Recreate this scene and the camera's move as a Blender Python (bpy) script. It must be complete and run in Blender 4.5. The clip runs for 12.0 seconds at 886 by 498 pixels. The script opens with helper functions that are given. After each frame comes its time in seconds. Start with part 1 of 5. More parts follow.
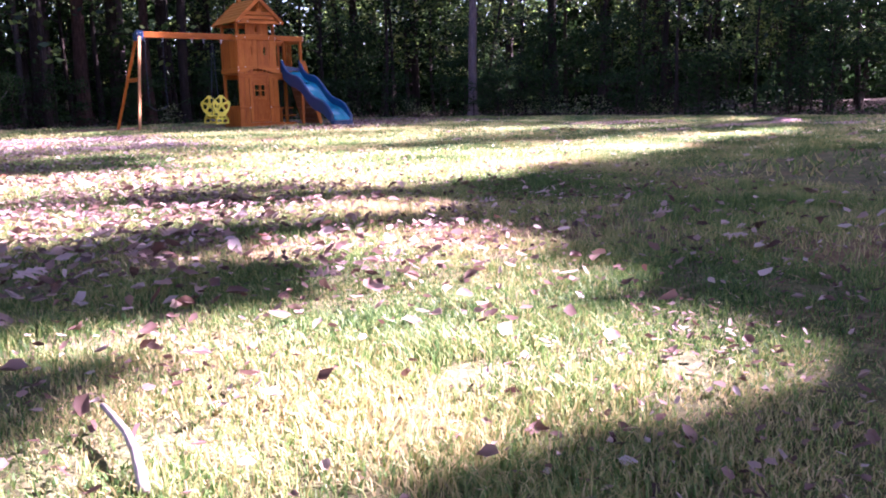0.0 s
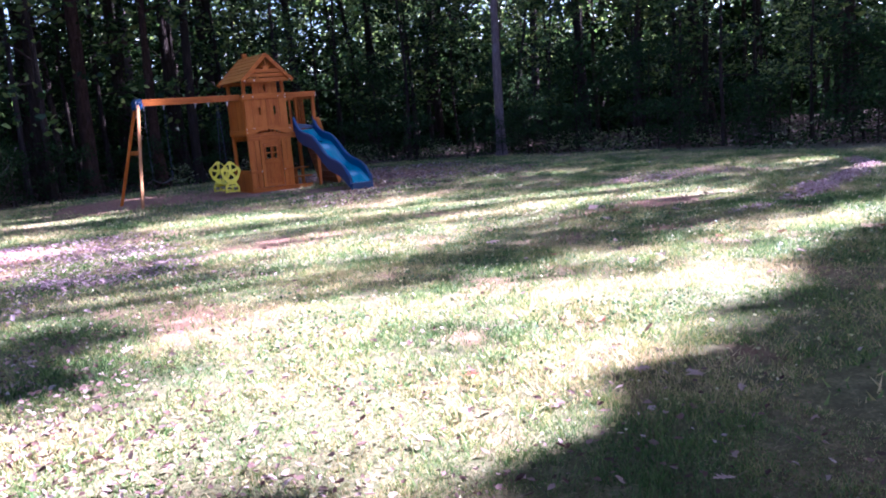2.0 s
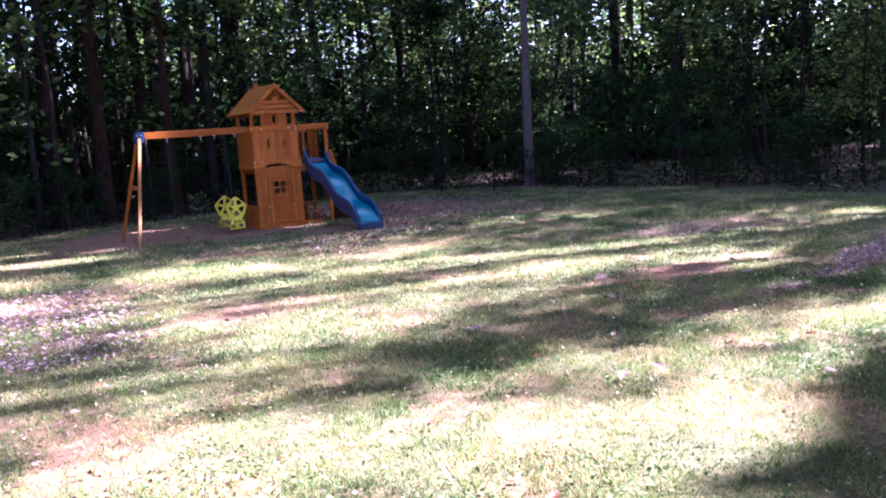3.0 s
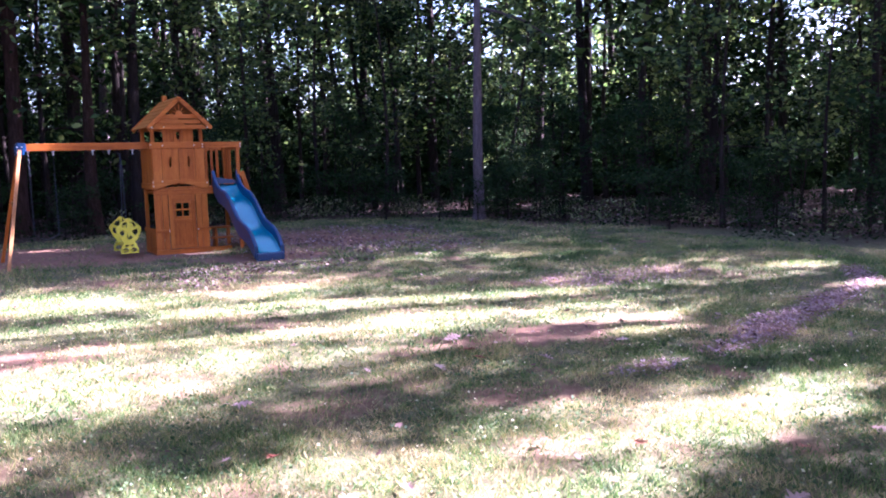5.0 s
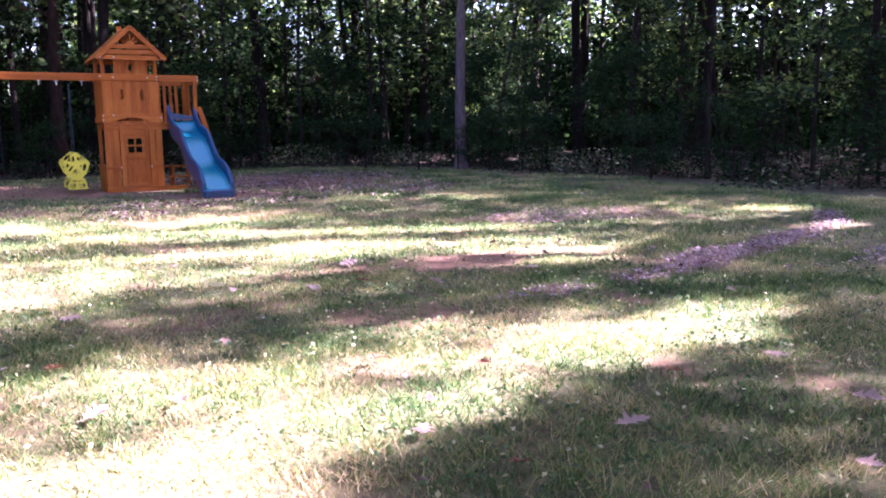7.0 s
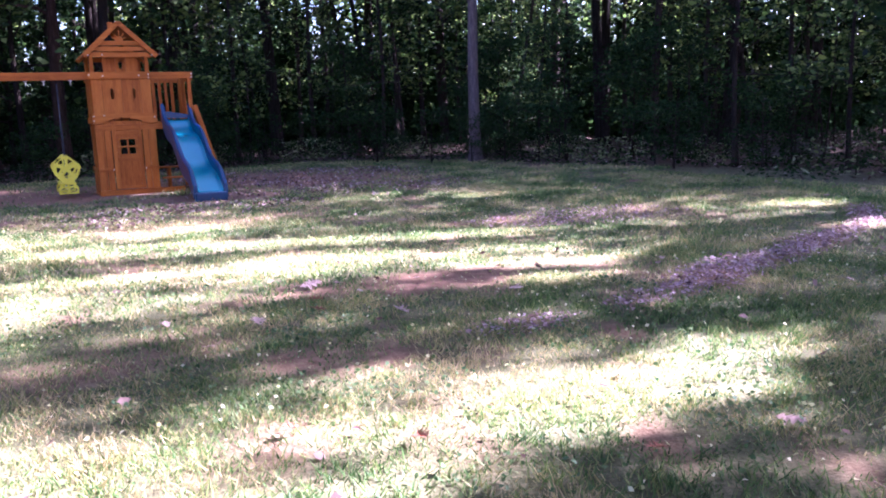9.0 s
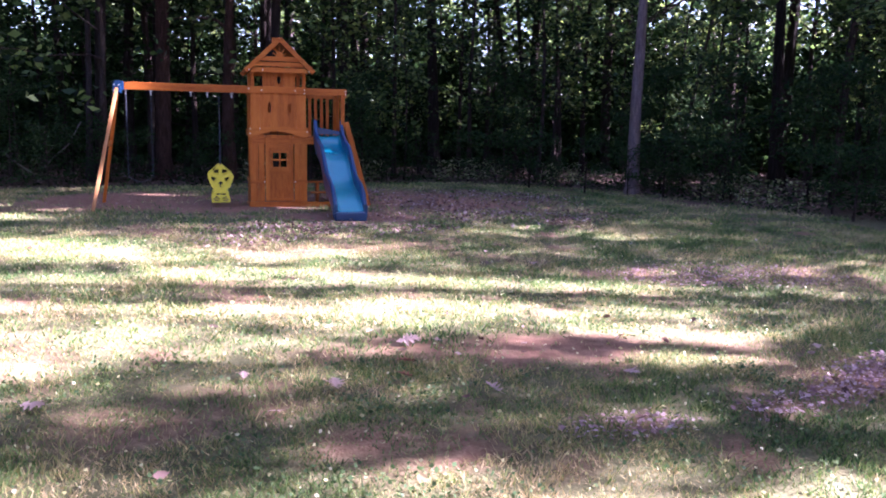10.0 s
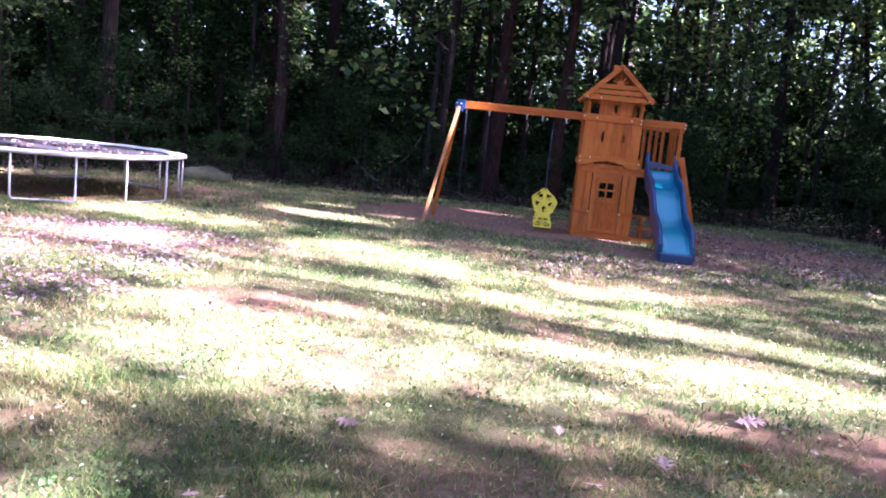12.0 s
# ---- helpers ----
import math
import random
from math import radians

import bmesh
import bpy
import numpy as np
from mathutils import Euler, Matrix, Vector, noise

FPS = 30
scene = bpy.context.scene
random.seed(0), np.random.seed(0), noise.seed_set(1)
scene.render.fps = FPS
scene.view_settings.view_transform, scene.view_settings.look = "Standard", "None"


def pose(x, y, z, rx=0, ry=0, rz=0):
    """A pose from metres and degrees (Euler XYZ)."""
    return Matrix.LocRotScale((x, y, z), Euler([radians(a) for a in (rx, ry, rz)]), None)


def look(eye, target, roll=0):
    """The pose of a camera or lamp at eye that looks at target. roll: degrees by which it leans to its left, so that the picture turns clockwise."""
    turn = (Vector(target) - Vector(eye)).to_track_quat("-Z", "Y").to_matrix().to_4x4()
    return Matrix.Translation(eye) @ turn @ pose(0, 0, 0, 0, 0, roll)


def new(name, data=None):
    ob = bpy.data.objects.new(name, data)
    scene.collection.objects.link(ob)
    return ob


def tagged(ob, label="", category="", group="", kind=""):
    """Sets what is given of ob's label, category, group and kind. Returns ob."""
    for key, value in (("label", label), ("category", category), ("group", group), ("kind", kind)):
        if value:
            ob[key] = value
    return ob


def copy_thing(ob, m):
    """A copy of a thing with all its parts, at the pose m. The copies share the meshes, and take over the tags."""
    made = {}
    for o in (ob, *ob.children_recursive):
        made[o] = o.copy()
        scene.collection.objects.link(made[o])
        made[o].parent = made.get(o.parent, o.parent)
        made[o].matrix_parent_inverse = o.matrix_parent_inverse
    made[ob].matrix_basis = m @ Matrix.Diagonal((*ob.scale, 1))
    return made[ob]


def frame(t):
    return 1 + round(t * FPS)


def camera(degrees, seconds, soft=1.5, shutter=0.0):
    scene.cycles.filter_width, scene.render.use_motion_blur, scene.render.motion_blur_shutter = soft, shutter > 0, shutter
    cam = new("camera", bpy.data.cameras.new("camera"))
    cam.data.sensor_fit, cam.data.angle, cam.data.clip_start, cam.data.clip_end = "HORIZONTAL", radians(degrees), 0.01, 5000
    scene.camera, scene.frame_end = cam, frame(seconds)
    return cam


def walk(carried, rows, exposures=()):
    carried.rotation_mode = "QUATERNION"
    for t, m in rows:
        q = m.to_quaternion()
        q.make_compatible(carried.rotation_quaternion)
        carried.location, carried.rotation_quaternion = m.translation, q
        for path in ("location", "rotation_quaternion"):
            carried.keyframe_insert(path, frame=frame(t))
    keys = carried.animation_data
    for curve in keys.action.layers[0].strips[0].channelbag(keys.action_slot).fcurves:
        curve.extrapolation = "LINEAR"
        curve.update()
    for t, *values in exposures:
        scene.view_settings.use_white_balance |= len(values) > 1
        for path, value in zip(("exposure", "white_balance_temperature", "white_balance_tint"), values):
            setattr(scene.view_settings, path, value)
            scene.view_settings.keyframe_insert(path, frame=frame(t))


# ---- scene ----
cam = camera(56.5, 12.0, soft=1.9)
PATH = [
    (0, (-0.454, 0.678, 0.488), (0.716, 2.263, 0.139), -1.2),
    (0.5, (-0.363, 1.074, 0.766), (0.76, 2.695, 0.432), -2.8),
    (1, (-0.131, 1.454, 0.977), (1.004, 3.063, 0.623), -3.8),
    (1.5, (0.21, 1.846, 1.191), (1.327, 3.466, 0.832), -4.2),
    (2, (0.699, 2.231, 1.417), (1.81, 3.863, 1.098), -4.7),
    (2.5, (1.29, 2.565, 1.652), (2.331, 4.245, 1.348), -4.4),
    (3, (1.992, 2.845, 1.873), (3.014, 4.541, 1.59), -4.0),
    (3.5, (2.688, 3.042, 2.061), (3.764, 4.705, 1.78), -3.4),
    (3.7, (2.891, 3.093, 2.052), (3.985, 4.747, 1.792), -3.5),
    (5.3, (4.667, 3.349, 1.719), (5.682, 5.058, 1.494), -1.4),
    (5.5, (4.853, 3.347, 1.655), (5.871, 5.051, 1.411), -1.4),
    (6, (5.215, 3.386, 1.446), (6.252, 5.079, 1.2), -0.4),
    (6.5, (5.448, 3.401, 1.304), (6.504, 5.083, 1.066), -0.6),
    (7, (5.627, 3.413, 1.268), (6.607, 5.129, 0.965), -0.6),
    (7.2, (5.689, 3.417, 1.276), (6.648, 5.144, 0.965), -1.1),
    (9, (6.468, 3.963, 1.37), (7.376, 5.714, 1.036), -2.0),
    (9.5, (6.707, 4.186, 1.471), (7.489, 5.997, 1.142), -2.0),
    (10, (7.045, 4.417, 1.588), (7.601, 6.315, 1.293), 1.2),
    (10.5, (7.239, 4.613, 1.66), (7.668, 6.549, 1.403), 4.1),
    (11, (7.315, 4.764, 1.682), (7.611, 6.726, 1.427), 4.8),
    (11.5, (7.161, 4.92, 1.637), (7.189, 6.901, 1.368), 6.0),
    (12, (6.896, 5.019, 1.598), (6.727, 6.994, 1.324), 5.9),
]
walk(cam, [(t, look(eye, target, roll)) for t, eye, target, roll in PATH], [(0.0, 3.96, 5600, 54), (0.5, 3.66, 5200, 42), (1.0, 3.56, 5100, 38), (2.0, 3.56, 5000, 40), (2.5, 3.56, 5200, 40), (3.5, 3.66, 5250, 48), (5.5, 4.01, 5200, 49), (7.0, 4.06, 5450, 49), (9.0, 3.96, 5150, 47), (9.5, 3.86, 5400, 47), (10.0, 3.81, 5400, 47), (10.5, 4.11, 5400, 47), (11.0, 4.16, 5400, 46), (11.5, 4.31, 5400, 48), (12.0, 4.01, 5350, 44)])

# ---- light ----
SUN_TO = Vector((0.967 * math.cos(radians(36)), -0.253 * math.cos(radians(36)), math.sin(radians(36)))).normalized()
world = bpy.data.worlds.new("sky")
scene.world = world
world.use_nodes = True
wn = world.node_tree.nodes
sky = wn.new("ShaderNodeTexSky")
sky.sky_type = "NISHITA"
sky.sun_disc = False
sky.sun_elevation = radians(36)
sky.sun_rotation = math.atan2(SUN_TO.x, SUN_TO.y)
sky.air_density, sky.dust_density, sky.ozone_density = 1.0, 2.0, 1.0
wn["Background"].inputs["Strength"].default_value = 0.042
world.node_tree.links.new(sky.outputs[0], wn["Background"].inputs["Color"])
sun_data = bpy.data.lights.new("sun", "SUN")
sun_data.energy, sun_data.angle, sun_data.color = 5.0, radians(0.8), (1.0, 0.93, 0.82)
sun = new("sun", sun_data)
sun.matrix_world = look(SUN_TO * 60, (0, 0, 0))


# ---- materials ----
def nodes_of(name):
    m = bpy.data.materials.new(name)
    m.use_nodes = True
    return m, m.node_tree.nodes, m.node_tree.links, m.node_tree.nodes["Principled BSDF"]


def ramp_node(nt, stops):
    r = nt.new("ShaderNodeValToRGB")
    e = r.color_ramp.elements
    while len(e) < len(stops):
        e.new(0.5)
    for k, (p, c) in enumerate(stops):
        e[k].position, e[k].color = p, (*c, 1)
    return r


def surface(name, stops, scale=6.0, rough=0.6, bump=0.2, fine=60.0, stretch=(1, 1, 1), metal=0.0, dist=0.01, spec=0.5):
    """A solid surface: broad stains and fine grain drive the colour, grain drives the relief."""
    m, nt, ln, bsdf = nodes_of(name)
    tc = nt.new("ShaderNodeTexCoord")
    mp = nt.new("ShaderNodeMapping")
    mp.inputs["Scale"].default_value = stretch
    ln.new(tc.outputs["Object"], mp.inputs["Vector"])
    a, b = nt.new("ShaderNodeTexNoise"), nt.new("ShaderNodeTexNoise")
    a.inputs["Scale"].default_value, b.inputs["Scale"].default_value = scale, fine
    a.inputs["Detail"].default_value = b.inputs["Detail"].default_value = 4
    inf = nt.new("ShaderNodeObjectInfo")
    for n in (a, b):
        ln.new(mp.outputs[0], n.inputs["Vector"])
    mix = nt.new("ShaderNodeMath")
    mix.operation = "MULTIPLY_ADD"
    mix.inputs[1].default_value = 0.55
    ln.new(a.outputs["Fac"], mix.inputs[0])
    m2 = nt.new("ShaderNodeMath")
    m2.operation = "MULTIPLY"
    m2.inputs[1].default_value = 0.45
    ln.new(b.outputs["Fac"], m2.inputs[0])
    ln.new(m2.outputs[0], mix.inputs[2])
    m3 = nt.new("ShaderNodeMath")
    m3.operation = "MULTIPLY_ADD"
    m3.inputs[1].default_value, m3.inputs[2].default_value = 0.16, -0.08
    ln.new(inf.outputs["Random"], m3.inputs[0])
    m4 = nt.new("ShaderNodeMath")
    m4.operation = "ADD"
    ln.new(mix.outputs[0], m4.inputs[0])
    ln.new(m3.outputs[0], m4.inputs[1])
    r = ramp_node(nt, stops)
    ln.new(m4.outputs[0], r.inputs["Fac"])
    ln.new(r.outputs["Color"], bsdf.inputs["Base Color"])
    bp = nt.new("ShaderNodeBump")
    bp.inputs["Strength"].default_value, bp.inputs["Distance"].default_value = bump, dist
    ln.new(b.outputs["Fac"], bp.inputs["Height"])
    ln.new(bp.outputs["Normal"], bsdf.inputs["Normal"])
    bsdf.inputs["Roughness"].default_value = rough
    bsdf.inputs["Metallic"].default_value = metal
    bsdf.inputs["Specular IOR Level"].default_value = spec
    return m


def leafy(name, stops, through_light=0.4, rough=0.55, patch=0.25, patch_amount=0.35, spec=0.3, spread=(0.0, 1.0)):
    """Thin blades and leaves: each takes its own colour, light passes through them."""
    m, nt, ln, bsdf = nodes_of(name)
    geo = nt.new("ShaderNodeNewGeometry")
    noise_t = nt.new("ShaderNodeTexNoise")
    noise_t.inputs["Scale"].default_value, noise_t.inputs["Detail"].default_value = patch, 3
    ln.new(geo.outputs["Position"], noise_t.inputs["Vector"])
    ma = nt.new("ShaderNodeMix")
    ma.inputs[0].default_value = patch_amount
    ln.new(geo.outputs["Random Per Island"], ma.inputs[2])
    mr = nt.new("ShaderNodeMapRange")
    mr.inputs["From Min"].default_value, mr.inputs["From Max"].default_value = spread
    ln.new(noise_t.outputs["Fac"], mr.inputs["Value"])
    ln.new(mr.outputs["Result"], ma.inputs[3])
    r = ramp_node(nt, stops)
    ln.new(ma.outputs[0], r.inputs["Fac"])
    ln.new(r.outputs["Color"], bsdf.inputs["Base Color"])
    bsdf.inputs["Roughness"].default_value = rough
    bsdf.inputs["Specular IOR Level"].default_value = spec
    tr = nt.new("ShaderNodeBsdfTranslucent")
    ln.new(r.outputs["Color"], tr.inputs["Color"])
    mx = nt.new("ShaderNodeMixShader")
    mx.inputs[0].default_value = through_light
    ln.new(bsdf.outputs[0], mx.inputs[1])
    ln.new(tr.outputs[0], mx.inputs[2])
    ln.new(mx.outputs[0], nt["Material Output"].inputs["Surface"])
    return m


CEDAR = [(0.25, (0.22, 0.048, 0.006)), (0.5, (0.43, 0.115, 0.013)), (0.75, (0.58, 0.19, 0.028))]
wood_x = surface("cedar_along_x", CEDAR, 5, 0.5, 0.12, 40, (0.25, 3, 3), dist=0.003, spec=0.25)
wood_z = surface("cedar_along_z", CEDAR, 5, 0.5, 0.12, 40, (3, 3, 0.25), dist=0.003, spec=0.25)
wood_y = surface("cedar_along_y", CEDAR, 5, 0.5, 0.12, 40, (3, 0.25, 3), dist=0.003, spec=0.25)
# paler cedar: the sunlight on the front swing leg is put into the colour
leg_wood_lit = surface("sunlit_cedar", [(0.25, (0.22, 0.075, 0.02)), (0.5, (0.36, 0.15, 0.05)), (0.75, (0.46, 0.24, 0.11))], 5, 0.5, 0.12, 40, (3, 3, 0.25), dist=0.003, spec=0.25)
# darker cedar that carries the ramp side's shade in its colour
wood_shaded = surface("cedar_shaded_side", [(0.3, (0.16, 0.05, 0.018)), (0.7, (0.30, 0.10, 0.03))], 5, 0.6, 0.15, 40, (3, 3, 0.25), dist=0.003)
roof_wood = surface("roof_boards", [(0.25, (0.34, 0.10, 0.010)), (0.5, (0.50, 0.165, 0.018)), (0.8, (0.60, 0.23, 0.035))], 6, 0.55, 0.15, 45, (3, 0.25, 3), dist=0.003)
blue_plastic = surface("blue_plastic", [(0.3, (0.002, 0.026, 0.085)), (0.7, (0.004, 0.044, 0.135))], 3, 0.3, 0.05, 120, dist=0.002)
slide_plastic = surface("slide_bed_plastic", [(0.3, (0.002, 0.17, 0.25)), (0.7, (0.004, 0.26, 0.34))], 3, 0.16, 0.04, 90, dist=0.002, spec=0.6)
yellow_plastic = surface("yellow_plastic", [(0.3, (0.62, 0.5, 0.02)), (0.7, (0.78, 0.66, 0.05))], 4, 0.4, 0.05, 120, dist=0.002)
metal = surface("galvanised_steel", [(0.3, (0.36, 0.36, 0.41)), (0.7, (0.55, 0.55, 0.60))], 20, 0.4, 0.1, 200, metal=0.7, dist=0.001)
bolt_mat = surface("bolt_cap", [(0.3, (0.62, 0.55, 0.5)), (0.7, (0.8, 0.74, 0.7))], 20, 0.35, 0.05, 200, metal=0.3, dist=0.001)
chain_mat = surface("coated_chain", [(0.3, (0.012, 0.018, 0.035)), (0.7, (0.025, 0.035, 0.06))], 20, 0.6, 0.1, 200, dist=0.001)
rubber = surface("black_rubber", [(0.3, (0.012, 0.012, 0.014)), (0.7, (0.03, 0.03, 0.035))], 12, 0.6, 0.15, 150, dist=0.002)
mat_fabric = surface("woven_mat", [(0.3, (0.012, 0.010, 0.014)), (0.7, (0.035, 0.03, 0.04))], 5, 0.7, 0.2, 200, dist=0.002)
pad_vinyl = surface("white_vinyl", [(0.25, (0.55, 0.53, 0.62)), (0.5, (0.74, 0.72, 0.80)), (0.8, (0.82, 0.8, 0.86))], 4, 0.45, 0.15, 60, dist=0.004)
rock_mat = surface("pale_rock", [(0.3, (0.045, 0.05, 0.024)), (0.55, (0.11, 0.105, 0.06)), (0.8, (0.30, 0.28, 0.21))], 4, 0.9, 0.6, 30, dist=0.02)
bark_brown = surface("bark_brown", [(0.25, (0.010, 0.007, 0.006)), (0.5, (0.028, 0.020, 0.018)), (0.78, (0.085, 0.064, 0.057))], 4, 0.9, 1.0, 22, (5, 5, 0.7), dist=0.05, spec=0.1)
bark_grey = surface("bark_grey", [(0.25, (0.06, 0.044, 0.047)), (0.5, (0.135, 0.10, 0.105)), (0.78, (0.27, 0.205, 0.21))], 4, 0.9, 0.8, 26, (5, 5, 0.9), dist=0.03, spec=0.1)
bark_slender = surface("bark_slender", [(0.25, (0.02, 0.016, 0.016)), (0.5, (0.048, 0.038, 0.038)), (0.78, (0.11, 0.09, 0.09))], 4, 0.9, 0.8, 26, (5, 5, 0.9), dist=0.03, spec=0.1)
bark_red = surface("bark_reddish", [(0.25, (0.012, 0.006, 0.005)), (0.5, (0.042, 0.023, 0.018)), (0.78, (0.12, 0.066, 0.052))], 3, 0.9, 1.0, 18, (4, 4, 0.8), dist=0.07, spec=0.1)
twig_mat = surface("dead_twig", [(0.3, (0.05, 0.04, 0.036)), (0.7, (0.15, 0.125, 0.115))], 8, 0.9, 0.5, 60, dist=0.006)
stick_mat = surface("weathered_stick", [(0.3, (0.14, 0.10, 0.09)), (0.7, (0.36, 0.29, 0.28))], 10, 0.85, 0.5, 70, dist=0.004)

GREEN = [(0.2, (0.010, 0.024, 0.010)), (0.42, (0.027, 0.058, 0.016)), (0.58, (0.085, 0.15, 0.036)), (0.78, (0.25, 0.31, 0.085))]
leaf_wood = leafy("forest_leaf", GREEN, 0.5, 0.42, spec=0.3)
# forest leaf darkened: the shade deep in the woods is put into its colour
leaf_shaded = leafy("shaded_forest_leaf", [(0.2, (0.006, 0.013, 0.006)), (0.6, (0.016, 0.034, 0.011)), (0.85, (0.035, 0.065, 0.018))], 0.4, 0.7, spec=0.02)
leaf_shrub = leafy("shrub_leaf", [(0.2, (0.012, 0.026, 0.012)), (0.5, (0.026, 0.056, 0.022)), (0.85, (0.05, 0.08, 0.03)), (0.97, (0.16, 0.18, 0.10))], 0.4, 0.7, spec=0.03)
grass_mat = leafy("grass_blade", [(0.14, (0.035, 0.075, 0.022)), (0.34, (0.092, 0.178, 0.046)), (0.52, (0.22, 0.28, 0.085)), (0.68, (0.46, 0.37, 0.17)), (0.9, (0.62, 0.47, 0.28))], 0.35, patch=0.85, patch_amount=0.5, spread=(0.34, 0.68))
clover_mat = leafy("clover_leaf", [(0.2, (0.045, 0.09, 0.035)), (0.6, (0.10, 0.165, 0.06)), (0.9, (0.20, 0.25, 0.11))], 0.35, patch=0.8)
leaflet_mat = leafy("yellowed_leaflet", [(0.2, (0.42, 0.38, 0.16)), (0.6, (0.60, 0.56, 0.30)), (0.9, (0.72, 0.66, 0.48))], 0.3)
straw_mat = leafy("dry_straw", [(0.2, (0.18, 0.11, 0.06)), (0.6, (0.36, 0.26, 0.15)), (0.9, (0.55, 0.44, 0.28))], 0.2)
seedling_mat = leafy("seedling_leaf", [(0.2, (0.10, 0.13, 0.05)), (0.6, (0.22, 0.25, 0.11)), (0.9, (0.42, 0.42, 0.26))], 0.4)
litter_mat = leafy("fallen_leaf_litter", [(0.15, (0.07, 0.034, 0.028)), (0.4, (0.17, 0.09, 0.075)), (0.65, (0.33, 0.21, 0.195)), (0.9, (0.55, 0.42, 0.42))], 0.2, 0.6, patch=0.4, patch_amount=0.25)
# the same litter with stops about halved: woodland shade put into the colour
litter_shaded = leafy("woodland_leaf_litter", [(0.15, (0.03, 0.016, 0.013)), (0.4, (0.075, 0.042, 0.034)), (0.65, (0.15, 0.095, 0.082)), (0.92, (0.36, 0.27, 0.25))], 0.2, 0.6, patch=0.4, patch_amount=0.25)
trail_mat = leafy("pale_leaf_mulch", [(0.15, (0.22, 0.125, 0.13)), (0.4, (0.36, 0.225, 0.24)), (0.65, (0.47, 0.32, 0.345)), (0.9, (0.60, 0.45, 0.485))], 0.2, 0.6, patch=0.6, patch_amount=0.25)
dead_leaf = leafy("dry_leaf", [(0.2, (0.26, 0.13, 0.10)), (0.5, (0.42, 0.27, 0.25)), (0.8, (0.56, 0.44, 0.43))], 0.2, 0.5, patch=3.0, patch_amount=0.5)
red_leaf = leafy("red_brown_leaf", [(0.2, (0.16, 0.04, 0.025)), (0.8, (0.34, 0.13, 0.08))], 0.2, 0.5, patch=3.0, patch_amount=0.5)


def ground_material():
    """Soil, thatch, bare dirt and woodland litter, laid out by the ground's cover mask."""
    m, nt, ln, bsdf = nodes_of("ground_cover")
    geo = nt.new("ShaderNodeNewGeometry")
    att = nt.new("ShaderNodeVertexColor")
    att.layer_name = "cover"
    sep = nt.new("ShaderNodeSeparateColor")
    ln.new(att.outputs["Color"], sep.inputs[0])

    def noise_node(scale, detail=5):
        n = nt.new("ShaderNodeTexNoise")
        n.inputs["Scale"].default_value, n.inputs["Detail"].default_value = scale, detail
        ln.new(geo.outputs["Position"], n.inputs["Vector"])
        return n
    fine, mid = noise_node(55), noise_node(9)
    thatch = ramp_node(nt, [(0.3, (0.06, 0.055, 0.026)), (0.5, (0.11, 0.105, 0.05)), (0.7, (0.24, 0.19, 0.105))])
    dirt = ramp_node(nt, [(0.3, (0.12, 0.058, 0.038)), (0.5, (0.24, 0.125, 0.082)), (0.72, (0.38, 0.23, 0.16))])
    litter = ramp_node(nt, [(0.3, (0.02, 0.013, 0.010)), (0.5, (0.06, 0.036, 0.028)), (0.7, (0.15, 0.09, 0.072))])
    mixf = nt.new("ShaderNodeMix")
    mixf.inputs[0].default_value = 0.5
    ln.new(fine.outputs["Fac"], mixf.inputs[2])
    ln.new(mid.outputs["Fac"], mixf.inputs[3])
    for r in (thatch, dirt, litter):
        ln.new(mixf.outputs[0], r.inputs["Fac"])
    c1, c2 = nt.new("ShaderNodeMix"), nt.new("ShaderNodeMix")
    c1.data_type = c2.data_type = "RGBA"
    ln.new(sep.outputs[0], c1.inputs[0])
    ln.new(thatch.outputs[0], c1.inputs[6])
    ln.new(dirt.outputs[0], c1.inputs[7])
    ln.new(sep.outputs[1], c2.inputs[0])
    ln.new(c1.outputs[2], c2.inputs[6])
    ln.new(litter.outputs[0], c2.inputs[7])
    ln.new(c2.outputs[2], bsdf.inputs["Base Color"])
    bp = nt.new("ShaderNodeBump")
    bp.inputs["Strength"].default_value, bp.inputs["Distance"].default_value = 0.8, 0.03
    ln.new(mixf.outputs[0], bp.inputs["Height"])
    ln.new(bp.outputs["Normal"], bsdf.inputs["Normal"])
    bsdf.inputs["Roughness"].default_value = 0.95
    bsdf.inputs["Specular IOR Level"].default_value = 0.2
    return m


ground_mat = ground_material()

# ---- mesh helpers ----
ORIGIN = {}


def thing(name, at, label, category, group=""):
    ob = new(name)
    ob.empty_display_size = 0.2
    ob.location = at
    ORIGIN[ob.name] = Vector(at)
    return tagged(ob, label, category, group)


def part(name, bm, material, parent, label="", smooth=False):
    """One mesh object from a bmesh in world metres, under a thing or a part."""
    me = bpy.data.meshes.new(name)
    o = ORIGIN.get(parent.name, Vector((0, 0, 0))) if parent else Vector((0, 0, 0))
    bmesh.ops.translate(bm, verts=bm.verts, vec=-o)
    bmesh.ops.recalc_face_normals(bm, faces=bm.faces)
    bm.to_mesh(me)
    bm.free()
    me.materials.append(material)
    if smooth:
        me.polygons.foreach_set("use_smooth", [True] * len(me.polygons))
    ob = new(name, me)
    if parent:
        ob.parent = parent
        ORIGIN[ob.name] = o
    if label:
        tagged(ob, label)
    return ob


